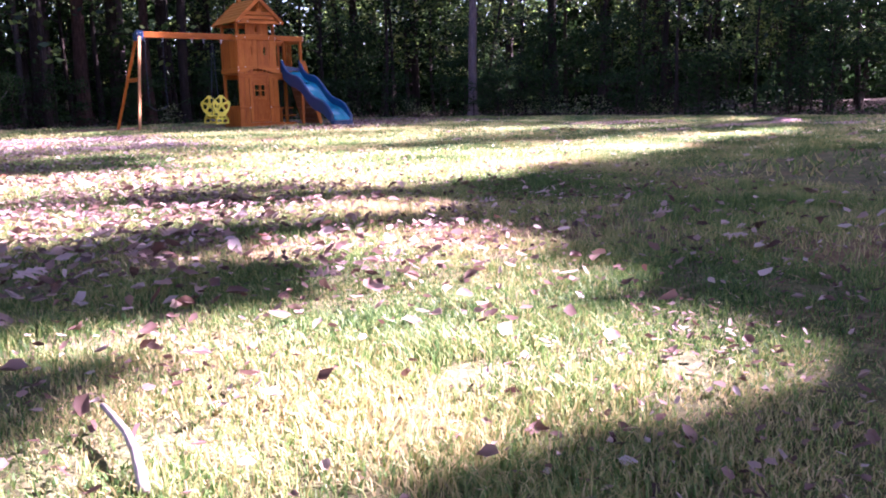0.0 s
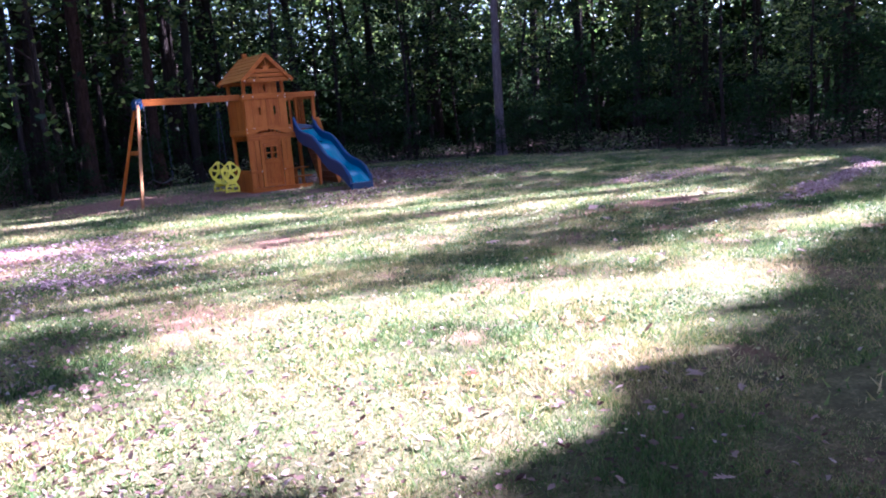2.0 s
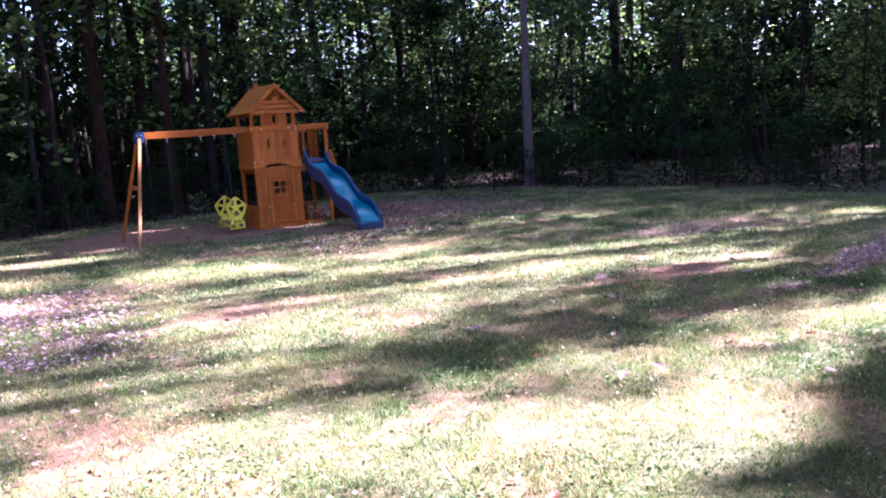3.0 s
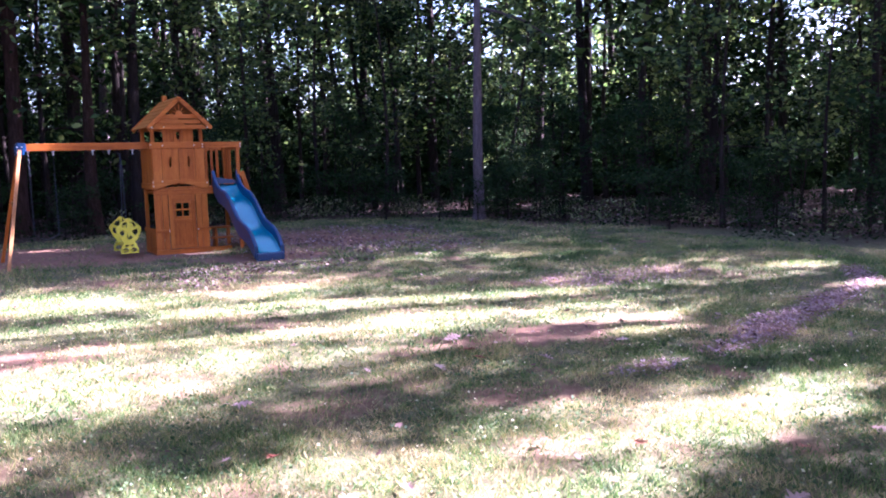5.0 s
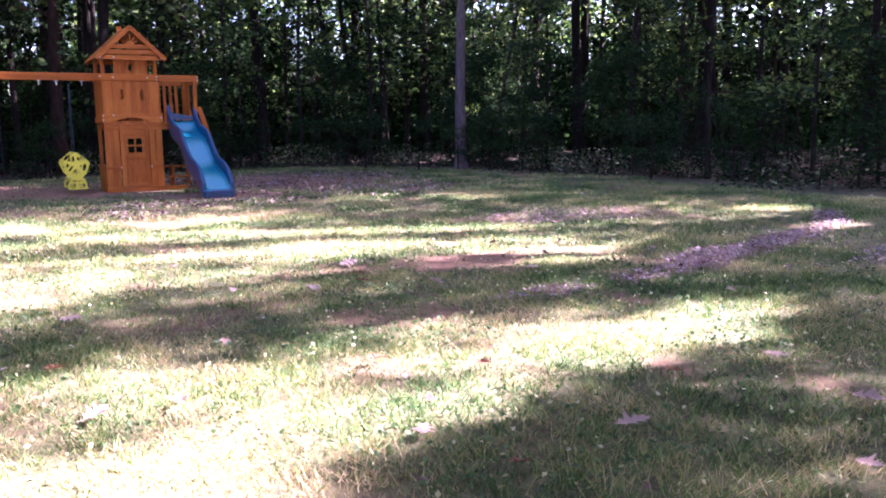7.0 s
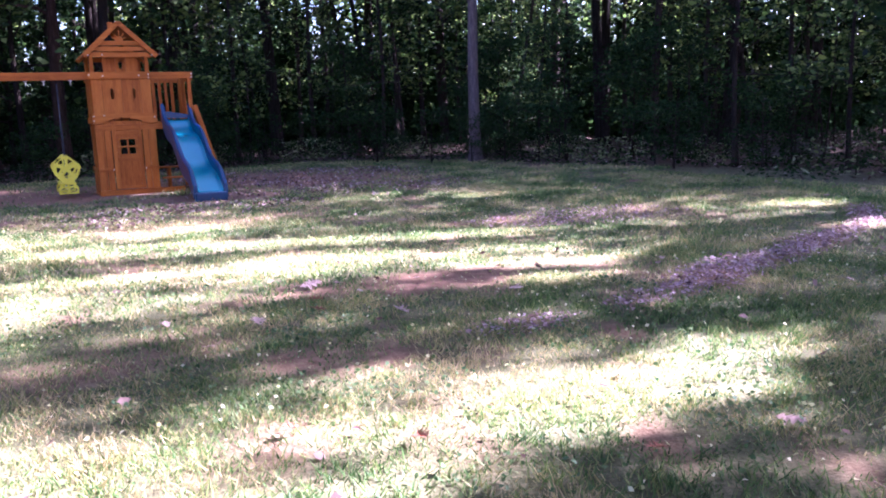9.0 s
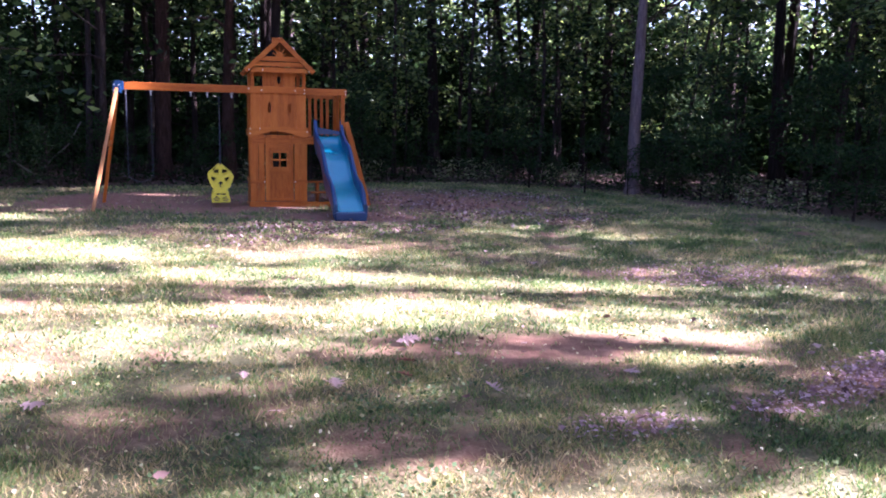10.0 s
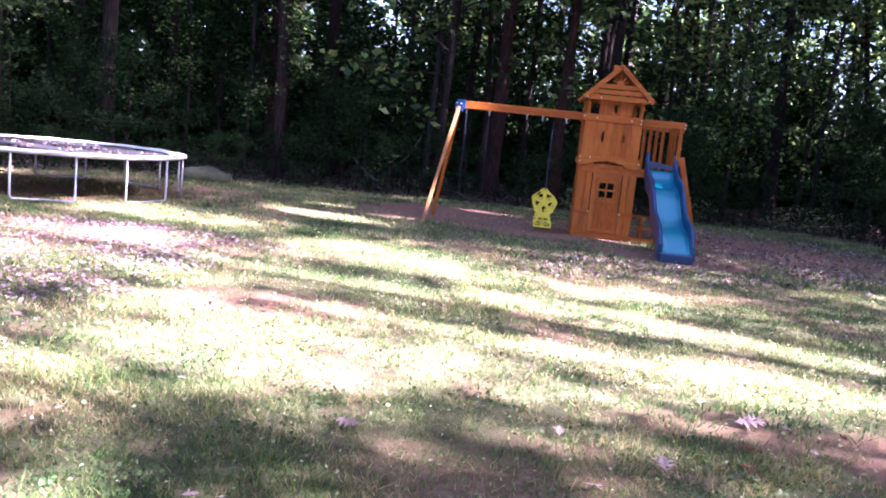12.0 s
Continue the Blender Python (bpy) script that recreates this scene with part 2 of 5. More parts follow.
def box(x0, x1, y0, y1, z0, z1, bevel=0.006, bm=None):
    own = bmesh.new()
    bmesh.ops.create_cube(own, size=1, matrix=Matrix.LocRotScale(((x0 + x1) / 2, (y0 + y1) / 2, (z0 + z1) / 2), None, (x1 - x0, y1 - y0, z1 - z0)))
    if bevel:
        bmesh.ops.bevel(own, geom=own.edges[:], offset=bevel, segments=1, affect="EDGES")
    if bm is None:
        return own
    merge(bm, own)
    return bm


def merge(bm, other):
    me = bpy.data.meshes.new("tmp")
    other.to_mesh(me)
    other.free()
    bm.from_mesh(me)
    bpy.data.meshes.remove(me)


def bar(p, q, w, h, bevel=0.006, up=(0, 0, 1)):
    """A squared timber from p to q: w across, h along the up direction."""
    p, q = Vector(p), Vector(q)
    d = q - p
    z = d.normalized()
    x = Vector(up).cross(z)
    if x.length < 1e-4:
        x = Vector((1, 0, 0))
    x.normalize()
    y = z.cross(x)
    bm = bmesh.new()
    m = Matrix((x, y, z)).transposed().to_4x4()
    m.translation = (p + q) / 2
    bmesh.ops.create_cube(bm, size=1, matrix=m @ Matrix.Diagonal((w, h, d.length, 1)))
    if bevel:
        bmesh.ops.bevel(bm, geom=bm.edges[:], offset=bevel, segments=1, affect="EDGES")
    return bm


def tube(points, radius, sides=8, closed=False):
    """A round tube along points; radius may be one number or one for each point."""
    pts = [Vector(p) for p in points]
    n = len(pts)
    radii = [float(radius)] * n if isinstance(radius, (int, float)) else [float(q) for q in radius]
    bm = bmesh.new()
    rings = []
    ref = None
    for k, p in enumerate(pts):
        a = pts[(k - 1) % n] if (closed or k > 0) else p
        b = pts[(k + 1) % n] if (closed or k < n - 1) else p
        t = (b - a).normalized()
        if ref is None:
            ref = Vector((0, 0, 1)) if abs(t.z) < 0.9 else Vector((1, 0, 0))
        x = ref.cross(t).normalized()
        y = t.cross(x).normalized()
        ref = y
        rings.append([bm.verts.new(p + radii[k] * (math.cos(2 * math.pi * s / sides) * x + math.sin(2 * math.pi * s / sides) * y)) for s in range(sides)])
    for k in range(n if closed else n - 1):
        r0, r1 = rings[k], rings[(k + 1) % n]
        for s in range(sides):
            bm.faces.new((r0[s], r0[(s + 1) % sides], r1[(s + 1) % sides], r1[s]))
    if not closed:
        bm.faces.new(rings[0][::-1])
        bm.faces.new(rings[-1])
    return bm


def plate(outline, y0, y1, holes=(), bevel=0.0):
    """A board in the xz plane with the given outline and holes, between depths y0 and y1."""
    bm = bmesh.new()
    edges = []
    for loop in (outline, *holes):
        vs = [bm.verts.new((x, y0, z)) for x, z in loop]
        edges += [bm.edges.new((vs[k], vs[(k + 1) % len(vs)])) for k in range(len(vs))]
    bmesh.ops.triangle_fill(bm, use_beauty=True, use_dissolve=False, edges=edges)
    res = bmesh.ops.extrude_face_region(bm, geom=bm.faces[:])
    bmesh.ops.translate(bm, verts=[v for v in res["geom"] if isinstance(v, bmesh.types.BMVert)], vec=(0, y1 - y0, 0))
    return bm


def oval(cx, cz, rx, rz, n=12):
    return [(cx + rx * math.cos(2 * math.pi * k / n), cz + rz * math.sin(2 * math.pi * k / n)) for k in range(n)]


def rect(x0, x1, z0, z1):
    return [(x0, z0), (x1, z0), (x1, z1), (x0, z1)]


def bulk_mesh(name, verts, faces, material):
    """A mesh from numpy arrays; faces all have the same corner count."""
    me = bpy.data.meshes.new(name)
    nf, k = faces.shape
    me.vertices.add(len(verts))
    me.vertices.foreach_set("co", verts.astype(np.float32).ravel())
    me.loops.add(nf * k)
    me.loops.foreach_set("vertex_index", faces.astype(np.int32).ravel())
    me.polygons.add(nf)
    me.polygons.foreach_set("loop_start", np.arange(0, nf * k, k, dtype=np.int32))
    me.update(calc_edges=True)
    me.materials.append(material)
    return me


def leaf_cloud(centres, size, r, flat=0.35, ratio=0.5):
    """Folded leaf shapes round the given centres, each turned its own way: verts and four-cornered faces."""
    n = len(centres)
    d = r.normal(size=(n, 3))
    d[:, 2] *= flat
    d[:, 2] -= 0.25
    d /= np.linalg.norm(d, axis=1)[:, None]
    s = r.normal(size=(n, 3))
    s -= (s * d).sum(1)[:, None] * d
    s /= np.linalg.norm(s, axis=1)[:, None]
    up = np.cross(d, s)
    L = (size * r.uniform(0.6, 1.3, n))[:, None]
    c = np.asarray(centres)
    v = np.stack([c - d * L * 0.5, c + s * L * ratio * 0.5 + up * L * 0.08, c + d * L * 0.5 - up * L * 0.1, c - s * L * ratio * 0.5 + up * L * 0.08], 1)
    return v.reshape(-1, 3), np.arange(4 * n).reshape(n, 4)


def litter_cloud(centres, size, r):
    """Dry fallen leaves: lobed, folded on the midrib, lying at all tilts."""
    n = len(centres)
    a = r.uniform(0, 6.283, n)
    tilt, roll_ = r.normal(0, 0.32, n), r.normal(0, 0.45, n)
    d = np.stack([np.cos(a) * np.cos(tilt), np.sin(a) * np.cos(tilt), np.sin(tilt)], 1)
    s = np.stack([-np.sin(a), np.cos(a), roll_], 1)
    s /= np.linalg.norm(s, axis=1)[:, None]
    up = np.cross(d, s)
    L = (size * np.clip(np.exp(r.normal(0, 0.28, n)), 0.5, 1.6))[:, None]
    c, curl = np.asarray(centres), r.uniform(-0.05, 0.28, n)[:, None]
    w = lambda: r.uniform(0.07, 0.42, n)[:, None]
    at = lambda f, g, h: c + d * L * f + s * L * g + up * L * h
    v = np.stack([at(-0.5, 0, 0.05), at(0, 0, 0), at(0.5, 0, curl * 0.8), at(-0.18, w(), curl), at(0.2, w(), curl * 1.2), at(-0.18, -w(), curl), at(0.2, -w(), curl * 1.1)], 1)
    k = np.arange(n)[:, None] * 7
    return v.reshape(-1, 3), np.concatenate([k + q for q in ([0, 1, 3], [3, 1, 4], [4, 1, 2], [0, 5, 1], [5, 6, 1], [6, 2, 1])])


# ---- ground ----
EDGE = [(-9, -14), (-9, 4), (-7, 12), (-5.2, 18.2), (-3.2, 22.3), (0.2, 24.6), (5, 25.6), (10, 26.6), (14, 27.4), (17, 25.2), (18.3, 21.5), (18.9, 17), (19.0, 13), (20.5, 9), (24, 2), (26, -14)]
edge_np = np.array(EDGE, float)


def clear_depth(x, y):
    """How far inside the clearing's edge a place lies (outside: minus), in metres."""
    x, y = np.asarray(x, float), np.asarray(y, float)
    best, inside = np.full(x.shape, 1e9), np.zeros(x.shape, bool)
    n = len(edge_np)
    for k in range(n):
        (ax, ay), (bx, by) = edge_np[k], edge_np[(k + 1) % n]
        t = np.clip(((x - ax) * (bx - ax) + (y - ay) * (by - ay)) / ((bx - ax) ** 2 + (by - ay) ** 2), 0, 1)
        best = np.minimum(best, np.hypot(x - ax - t * (bx - ax), y - ay - t * (by - ay)))
        if ay != by:
            inside ^= ((ay > y) != (by > y)) & (x < (bx - ax) * (y - ay) / (by - ay) + ax)
    return np.where(inside, best, -best)


def waves(x, y, scale, seed):
    """Cheap smooth noise in -1..1."""
    r = np.random.default_rng(seed)
    out = 0
    for k in range(6):
        a, f, p = r.uniform(0, 6.28), scale * r.uniform(0.6, 2.2), r.uniform(0, 6.28)
        out = out + np.sin((x * np.cos(a) + y * np.sin(a)) * f + p)
    return out / 3.2


def blob(x, y, cx, cy, rx, ry, turn=0.0):
    """1 in the middle of an oval patch, 0 outside it."""
    c, s = math.cos(turn), math.sin(turn)
    u, v = (x - cx) * c + (y - cy) * s, -(x - cx) * s + (y - cy) * c
    return np.clip((1.25 - np.hypot(u / rx, v / ry)) / 0.5, 0, 1)


TRAIL = [(10.05, 8.2), (10.7, 8.42), (11.5, 8.72), (12.9, 9.15), (14.7, 9.75), (15.8, 10.5)]


def trail_mask(x, y):
    best = np.full(np.shape(x), 1e9)
    for (ax, ay), (bx, by) in zip(TRAIL, TRAIL[1:]):
        t = np.clip(((x - ax) * (bx - ax) + (y - ay) * (by - ay)) / ((bx - ax) ** 2 + (by - ay) ** 2), 0, 1)
        best = np.minimum(best, np.hypot(x - ax - t * (bx - ax), y - ay - t * (by - ay)))
    return np.clip((0.24 + 0.15 * np.clip((x - 9.9) / 1.8, 0, 1) + 0.12 * waves(x, y, 2.0, 5) - 0.03 * np.clip(x - 12, 0, 4) - best) / 0.25, 0, 1)


def cover(x, y):
    """Bare dirt and leaf litter on the ground, each 0 to 1."""
    w = waves(x, y, 1.3, 3) * 0.3 + waves(x, y, 5.5, 4) * 0.25
    dirt = np.maximum.reduce([
        blob(x, y, 7.0, 21.6, 3.6, 2.2) * 1.0,
        blob(x, y, 11.6, 21.6, 2.9, 2.6) * 0.8,
        blob(x, y, 9.5, 18.5, 1.3, 0.9),
        blob(x, y, 7.05, 9.0, 0.9, 0.45, 0.3) * 0.68, blob(x, y, 7.97, 8.25, 0.5, 0.3, -0.4) * 0.85, blob(x, y, 8.35, 9.9, 0.8, 0.35) * 0.85,
        blob(x, y, 9.3, 9.75, 0.8, 0.4) * 0.8, blob(x, y, 7.3, 7.2, 0.5, 0.35) * 0.6,
        blob(x, y, 5.0, 11.9, 1.0, 0.5) * 0.8, blob(x, y, 8.7, 15.2, 1.6, 0.7) * 0.5,
        blob(x, y, 2.4, 14.6, 2.2, 0.9, -0.2) * 0.75,
        blob(x, y, 12.6, 12.3, 1.3, 0.6, -0.2) * 0.6,
        blob(x, y, -0.5, 19.5, 3.2, 2.4) * 0.6,
        blob(x, y, 5.5, 7.5, 1.0, 0.4) * 0.3])
    dirt = np.maximum.reduce([dirt, blob(x, y, 1.36, 3.12, 0.9, 0.35, -0.2) * 0.6, blob(x, y, 0.46, 1.73, 0.25, 0.1) * 0.8, blob(x, y, 1.98, 4.37, 0.7, 0.4) * 0.45, np.clip(waves(x, y, 1.5, 17) - 0.62, 0, 0.5), np.clip(waves(x, y, 4.5, 18) - 0.6, 0, 0.45)])
    dirt = np.clip(dirt + w * (dirt > 0.02), 0, 1)
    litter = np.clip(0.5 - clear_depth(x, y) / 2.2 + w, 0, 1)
    dirt = np.maximum.reduce([dirt, trail_mask(x, y) * 0.9])
    litter = np.maximum.reduce([litter, blob(x, y, 8.6, 16.6, 1.6, 0.6) * 0.35])
    return dirt, litter


def height(x, y):
    d = clear_depth(x, y)
    return 0.018 * waves(x, y, 0.9, 11) * np.clip(np.hypot(x - 8.5, y - 20.6) / 6, 0.2, 1) + np.clip(-d - 3, 0, 30) * 0.012 * (1 + waves(x, y, 0.2, 13))


def sheet_axis(a, b, step, far):
    out = list(np.arange(a, b + 1e-6, step))
    lo, hi, s = a, b, step
    while hi < far:
        s *= 1.35
        lo, hi = lo - s, hi + s
        out = [lo] + out + [hi]
    return np.array(out)


gx, gy = sheet_axis(-8, 21, 0.22, 900), sheet_axis(-1, 29, 0.22, 900)
GX, GY = np.meshgrid(gx, gy)
vx, vy = GX.ravel(), GY.ravel()
verts = np.stack([vx, vy, height(vx, vy)], 1)
nx, ny = len(gx), len(gy)
ii = (np.arange(ny - 1)[:, None] * nx + np.arange(nx - 1)[None]).ravel()
me = bulk_mesh("ground", verts, np.stack([ii, ii + 1, ii + 1 + nx, ii + nx], 1), ground_mat)
dirt_v, litter_v = cover(vx, vy)
col = me.color_attributes.new("cover", "FLOAT_COLOR", "POINT")
col.data.foreach_set("color", np.stack([dirt_v, litter_v, np.zeros_like(vx), np.ones_like(vx)], 1).astype(np.float32).ravel())
me.polygons.foreach_set("use_smooth", np.ones(len(me.polygons), bool))
ground = tagged(new("ground", me), "patchy grassy backyard ground with bare dirt and leaf litter", "ground", kind="structure")


# ---- grass ----
def blades(xs, ys, length, width, r, segments, droop=1.0):
    n = len(xs)
    a, lean_a = r.uniform(0, 6.283, n), r.uniform(0, 6.283, n)
    L = length * r.uniform(0.45, 1.35, n)
    lean = L * r.uniform(0.1, 1.3, n) * droop
    w = width * r.uniform(0.6, 1.3, n)
    base = np.stack([xs, ys, height(xs, ys) - 0.004], 1)
    side = np.stack([np.cos(a), np.sin(a), 0 * a], 1) * (w / 2)[:, None]
    ld = np.stack([np.cos(lean_a), np.sin(lean_a), 0 * a], 1)
    up = np.array([0, 0, 1.0])
    tip = base + ld * lean[:, None] + up * (L * 0.85)[:, None]
    if segments == 1:
        v = np.stack([base - side, base + side, tip], 1)
        return v.reshape(-1, 3), np.arange(3 * n).reshape(n, 3)
    mid = base + ld * (lean * 0.3)[:, None] + up * (L * 0.55)[:, None]
    v = np.stack([base - side, base + side, mid + side * 0.8, tip, mid - side * 0.8], 1)
    k = np.arange(n)[:, None] * 5
    return v.reshape(-1, 3), np.concatenate([k + [0, 1, 2], k + [0, 2, 4], k + [4, 2, 3]])


def sow(x0, x1, y0, y1, per_m2, length, width, seed, segments, keep, droop=1.0):
    r = np.random.default_rng(seed)
    n = int((x1 - x0) * (y1 - y0) * per_m2)
    xs, ys = r.uniform(x0, x1, n), r.uniform(y0, y1, n)
    ok = keep(xs, ys)
    xs, ys = xs[ok], ys[ok]
    d, l = cover(xs, ys)
    tuft = 0.66 + 0.27 * waves(xs, ys, 5.0, 21) + 0.38 * waves(xs, ys, 17.0, 22)
    ok = r.uniform(size=len(xs)) < np.clip(tuft * (1 - 1.02 * d - 0.93 * l * (1 - d)), 0.02, 1)
    xs, ys = xs[ok], ys[ok]
    hgt = np.clip(1.0 + 0.35 * waves(xs, ys, 3.0, 24) + 0.30 * waves(xs, ys, 11.0, 25), 0.35, 2.0)
    return blades(xs, ys, length * hgt, width, r, segments, droop)


def near_zone(x, y):
    return np.hypot((x - 0.4) / 1.35, (y - 1.95) / 1.2) < 1


def close_zone(x, y):
    return (x > -1.7) & (x < 4.0) & (y > 0.5) & (y < 5.0) & ~near_zone(x, y)


def mid_zone(x, y):
    return (x > -2) & (x < 13) & (y > 4.4) & (y < 9.8) & ~close_zone(x, y)


pieces = [
    sow(-1.0, 1.8, 0.7, 3.2, 46000, 0.028, 0.0030, 31, 2, near_zone, 0.75),
    sow(-1.7, 4.0, 0.5, 5.0, 15000, 0.036, 0.0048, 37, 1, close_zone, 0.7),
    sow(-2, 13, 4.4, 9.8, 5400, 0.046, 0.0082, 32, 1, mid_zone),
    sow(-5, 18, 9.8, 17, 1900, 0.050, 0.0135, 33, 1, lambda x, y: clear_depth(x, y) > 0.2),
    sow(-5, 20, 17, 27, 600, 0.06, 0.020, 34, 1, lambda x, y: clear_depth(x, y) > 0.1),
    sow(13, 21, 2, 9.8, 420, 0.06, 0.016, 35, 1, lambda x, y: clear_depth(x, y) > 0.2),
    sow(-8, 13, -6, 9.5, 240, 0.06, 0.02, 36, 1, lambda x, y: ~mid_zone(x, y) & ~near_zone(x, y) & ~close_zone(x, y)),
]
gv, gf, off = [], [], 0
for v, fc in pieces:
    gv.append(v), gf.append(fc + off)
    off += len(v)
tagged(new("lawn_grass", bulk_mesh("lawn_grass", np.concatenate(gv), np.concatenate(gf), grass_mat)), "short patchy green lawn grass with straw-coloured blades", "grass", kind="stuff")


# ---- fallen leaves ----
def litter_field(n, region, weight, size, seed, lift=0.03):
    r = np.random.default_rng(seed)
    xs, ys = r.uniform(region[0], region[1], n), r.uniform(region[2], region[3], n)
    ok = r.uniform(size=n) < weight(xs, ys)
    xs, ys = xs[ok], ys[ok]
    c = np.stack([xs, ys, height(xs, ys) + r.uniform(0.014, lift + 0.012, len(xs))], 1)
    return litter_cloud(c, size, r)


def lawn_leaves(x, y):
    base = 0.06 + 0.9 * np.clip((3.2 - np.hypot((x - 0.15) * 0.8, (y - 5.0) * 0.55)) / 2.5, 0, 1) * np.clip((2.55 - x) / 2, 0.15, 1)
    base = np.maximum.reduce([base, blob(x, y, 8.6, 16.6, 2.0, 0.8) * 0.7, blob(x, y, 11.8, 20.5, 3, 2.5) * 0.35, blob(x, y, 1.5, 14.5, 2.5, 1.5) * 0.35, blob(x, y, 9.2, 9.9, 0.9, 0.5) * 0.3, trail_mask(x, y)])
    return base * (clear_depth(x, y) > -0.5) * np.clip((np.hypot(x + 0.35, y - 0.65) - 1.2) / 3.0, 0.05, 1)


lv1 = litter_field(14000, (-3, 19, 1.2, 25), lawn_leaves, 0.052, 41)
lv2 = litter_field(46000, (-2.4, 4.2, 1.2, 10.6), lawn_leaves, 0.034, 42)
lv3 = litter_field(105000, (8.6, 18.6, 7.0, 13.6), lambda x, y: np.maximum.reduce([trail_mask(x, y) * 0.8, blob(x, y, 12.6, 12.2, 1.3, 0.6, -0.2) * 0.28, blob(x, y, 13.2, 7.9, 1.0, 0.3, 0.3) * 0.6, blob(x, y, 9.2, 8.15, 0.4, 0.16) * 0.6]), 0.031, 43, 0.03)
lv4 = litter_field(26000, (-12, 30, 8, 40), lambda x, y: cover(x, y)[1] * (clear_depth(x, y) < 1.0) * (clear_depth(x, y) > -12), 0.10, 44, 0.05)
lv5 = litter_field(26000, (-2, 4.5, 9.5, 16.5), lambda x, y: np.maximum.reduce([blob(x, y, 2.2, 12.6, 1.5, 1.9) * 0.8, blob(x, y, 2.2, 14.6, 1.8, 0.8) * 0.9, blob(x, y, 0.4, 11.5, 1.6, 1.8) * 0.7]) * (0.4 + 0.6 * (waves(x, y, 1.6, 47) > 0)), 0.045, 46)
lv6 = litter_field(24000, (5.5, 16, 14.5, 24.5), lambda x, y: np.maximum.reduce([blob(x, y, 8.6, 16.7, 2.2, 0.9) * 0.8, blob(x, y, 11.5, 18.2, 2.4, 1.6) * 0.75, blob(x, y, 7.6, 15.7, 1.0, 0.6) * 0.7, blob(x, y, 12.0, 21.8, 2.8, 2.4) * 0.7]) * (0.3 + 0.7 * (waves(x, y, 1.2, 52) > 0)), 0.055, 53)
lv7 = litter_field(900, (-1.0, 1.8, 2.2, 5.2), lambda x, y: 0.5 * np.clip((1.4 - x) / 1.2, 0.1, 1) * np.clip((y - 1.95) / 1.5, 0.1, 1), 0.054, 54)
lv8 = litter_field(9000, (-1.0, 2.7, 1.0, 4.7), lambda x, y: np.clip(0.35 + 0.5 * waves(x, y, 6.0, 57), 0.05, 0.9), 0.019, 58, 0.004)
for nm, lv, lab in (("leaf_fragments", lv8, "broken bits of brown leaf between the grass"), ("lawn_leaf_litter", lv1, "scattered dry brown leaves lying on the lawn"), ("thick_leaf_litter", lv2, "dense dry pinkish-brown fallen leaves in the grass"), ("trail_leaf_litter", lv3, "strip of dry mauve-brown leaves across the lawn"), ("woodland_leaf_litter", lv4, "brown leaf litter on the woodland floor, darkened for shade"), ("pale_leaf_litter", lv5, "drifts of pale mauve leaves lying in thin grass"), ("brown_leaf_litter", lv6, "reddish-brown leaves strewn round the playset"), ("large_leaf_litter", lv7, "large dry pinkish-brown oak leaves lying in the grass")):
    tagged(new(nm, bulk_mesh(nm, lv[0], lv[1], trail_mat if nm in ("trail_leaf_litter", "pale_leaf_litter") else litter_shaded if nm == "woodland_leaf_litter" else litter_mat)), lab, "leaf litter", kind="stuff")


# low clover in clumps between the grass
cr = np.random.default_rng(48)
n = 150000
xs, ys = cr.uniform(2.5, 12, n), cr.uniform(5.5, 12.5, n)
ok = (waves(xs, ys, 1.9, 49) + 0.5 * waves(xs, ys, 0.6, 50) > -0.2) & (cover(xs, ys)[0] < 0.3) & (cr.uniform(size=n) < np.clip(0.09 + 0.13 * waves(xs, ys, 2.6, 51), 0.01, 0.25))
xs, ys = xs[ok], ys[ok]
v, fc = leaf_cloud(np.stack([xs, ys, height(xs, ys) + cr.uniform(0.012, 0.055, len(xs))], 1), 0.026, cr, flat=0.25, ratio=0.8)
tagged(new("lawn_clover", bulk_mesh("lawn_clover", v, fc, clover_mat)), "low clumps of dark green clover in the lawn", "clover", kind="stuff")


# small yellowed leaflets caught in the grass, and flat straw near the path's start
xs, ys = cr.uniform(1.5, 13.5, 5200), cr.uniform(4.5, 17.5, 5200)
v, fc = leaf_cloud(np.stack([xs, ys, height(xs, ys) + cr.uniform(0.03, 0.055, len(xs))], 1), 0.026, cr, flat=0.2, ratio=0.7)
tagged(new("yellowed_leaflets", bulk_mesh("yellowed_leaflets", v, fc, leaflet_mat)), "tiny yellowed leaflets caught in the lawn grass", "leaf litter", kind="stuff")
xs, ys = cr.uniform(-1.0, 4.2, 26000), cr.uniform(0.9, 5.6, 26000)
ok = cr.uniform(size=len(xs)) < 0.45 + 0.5 * waves(xs, ys, 4.0, 56)
xs, ys = xs[ok], ys[ok]
v, fc = leaf_cloud(np.stack([xs, ys, height(xs, ys) + cr.uniform(0.004, 0.02, len(xs))], 1), 0.030, cr, flat=0.12, ratio=0.06)
tagged(new("straw_thatch", bulk_mesh("straw_thatch", v, fc, straw_mat)), "dry straw-coloured thatch lying between the grass", "thatch", kind="stuff")


# ---- trees ----
def trunk_points(h, r, bend, lean=(0, 0)):
    p1, p2 = r.uniform(0, 6.28), r.uniform(0, 6.28)
    zs = np.concatenate([[-0.15, 0.05, 0.35], np.linspace(0.9, h, 12)])
    return [(lean[0] * z + bend * math.sin(z * 0.35 + p1) - bend * math.sin(p1), lean[1] * z + bend * math.sin(z * 0.31 + p2) - bend * math.sin(p2), z) for z in zs]


def rough_up(bm, amount, freq):
    for v in bm.verts:
        v.co += noise.noise_vector(v.co * freq) * amount


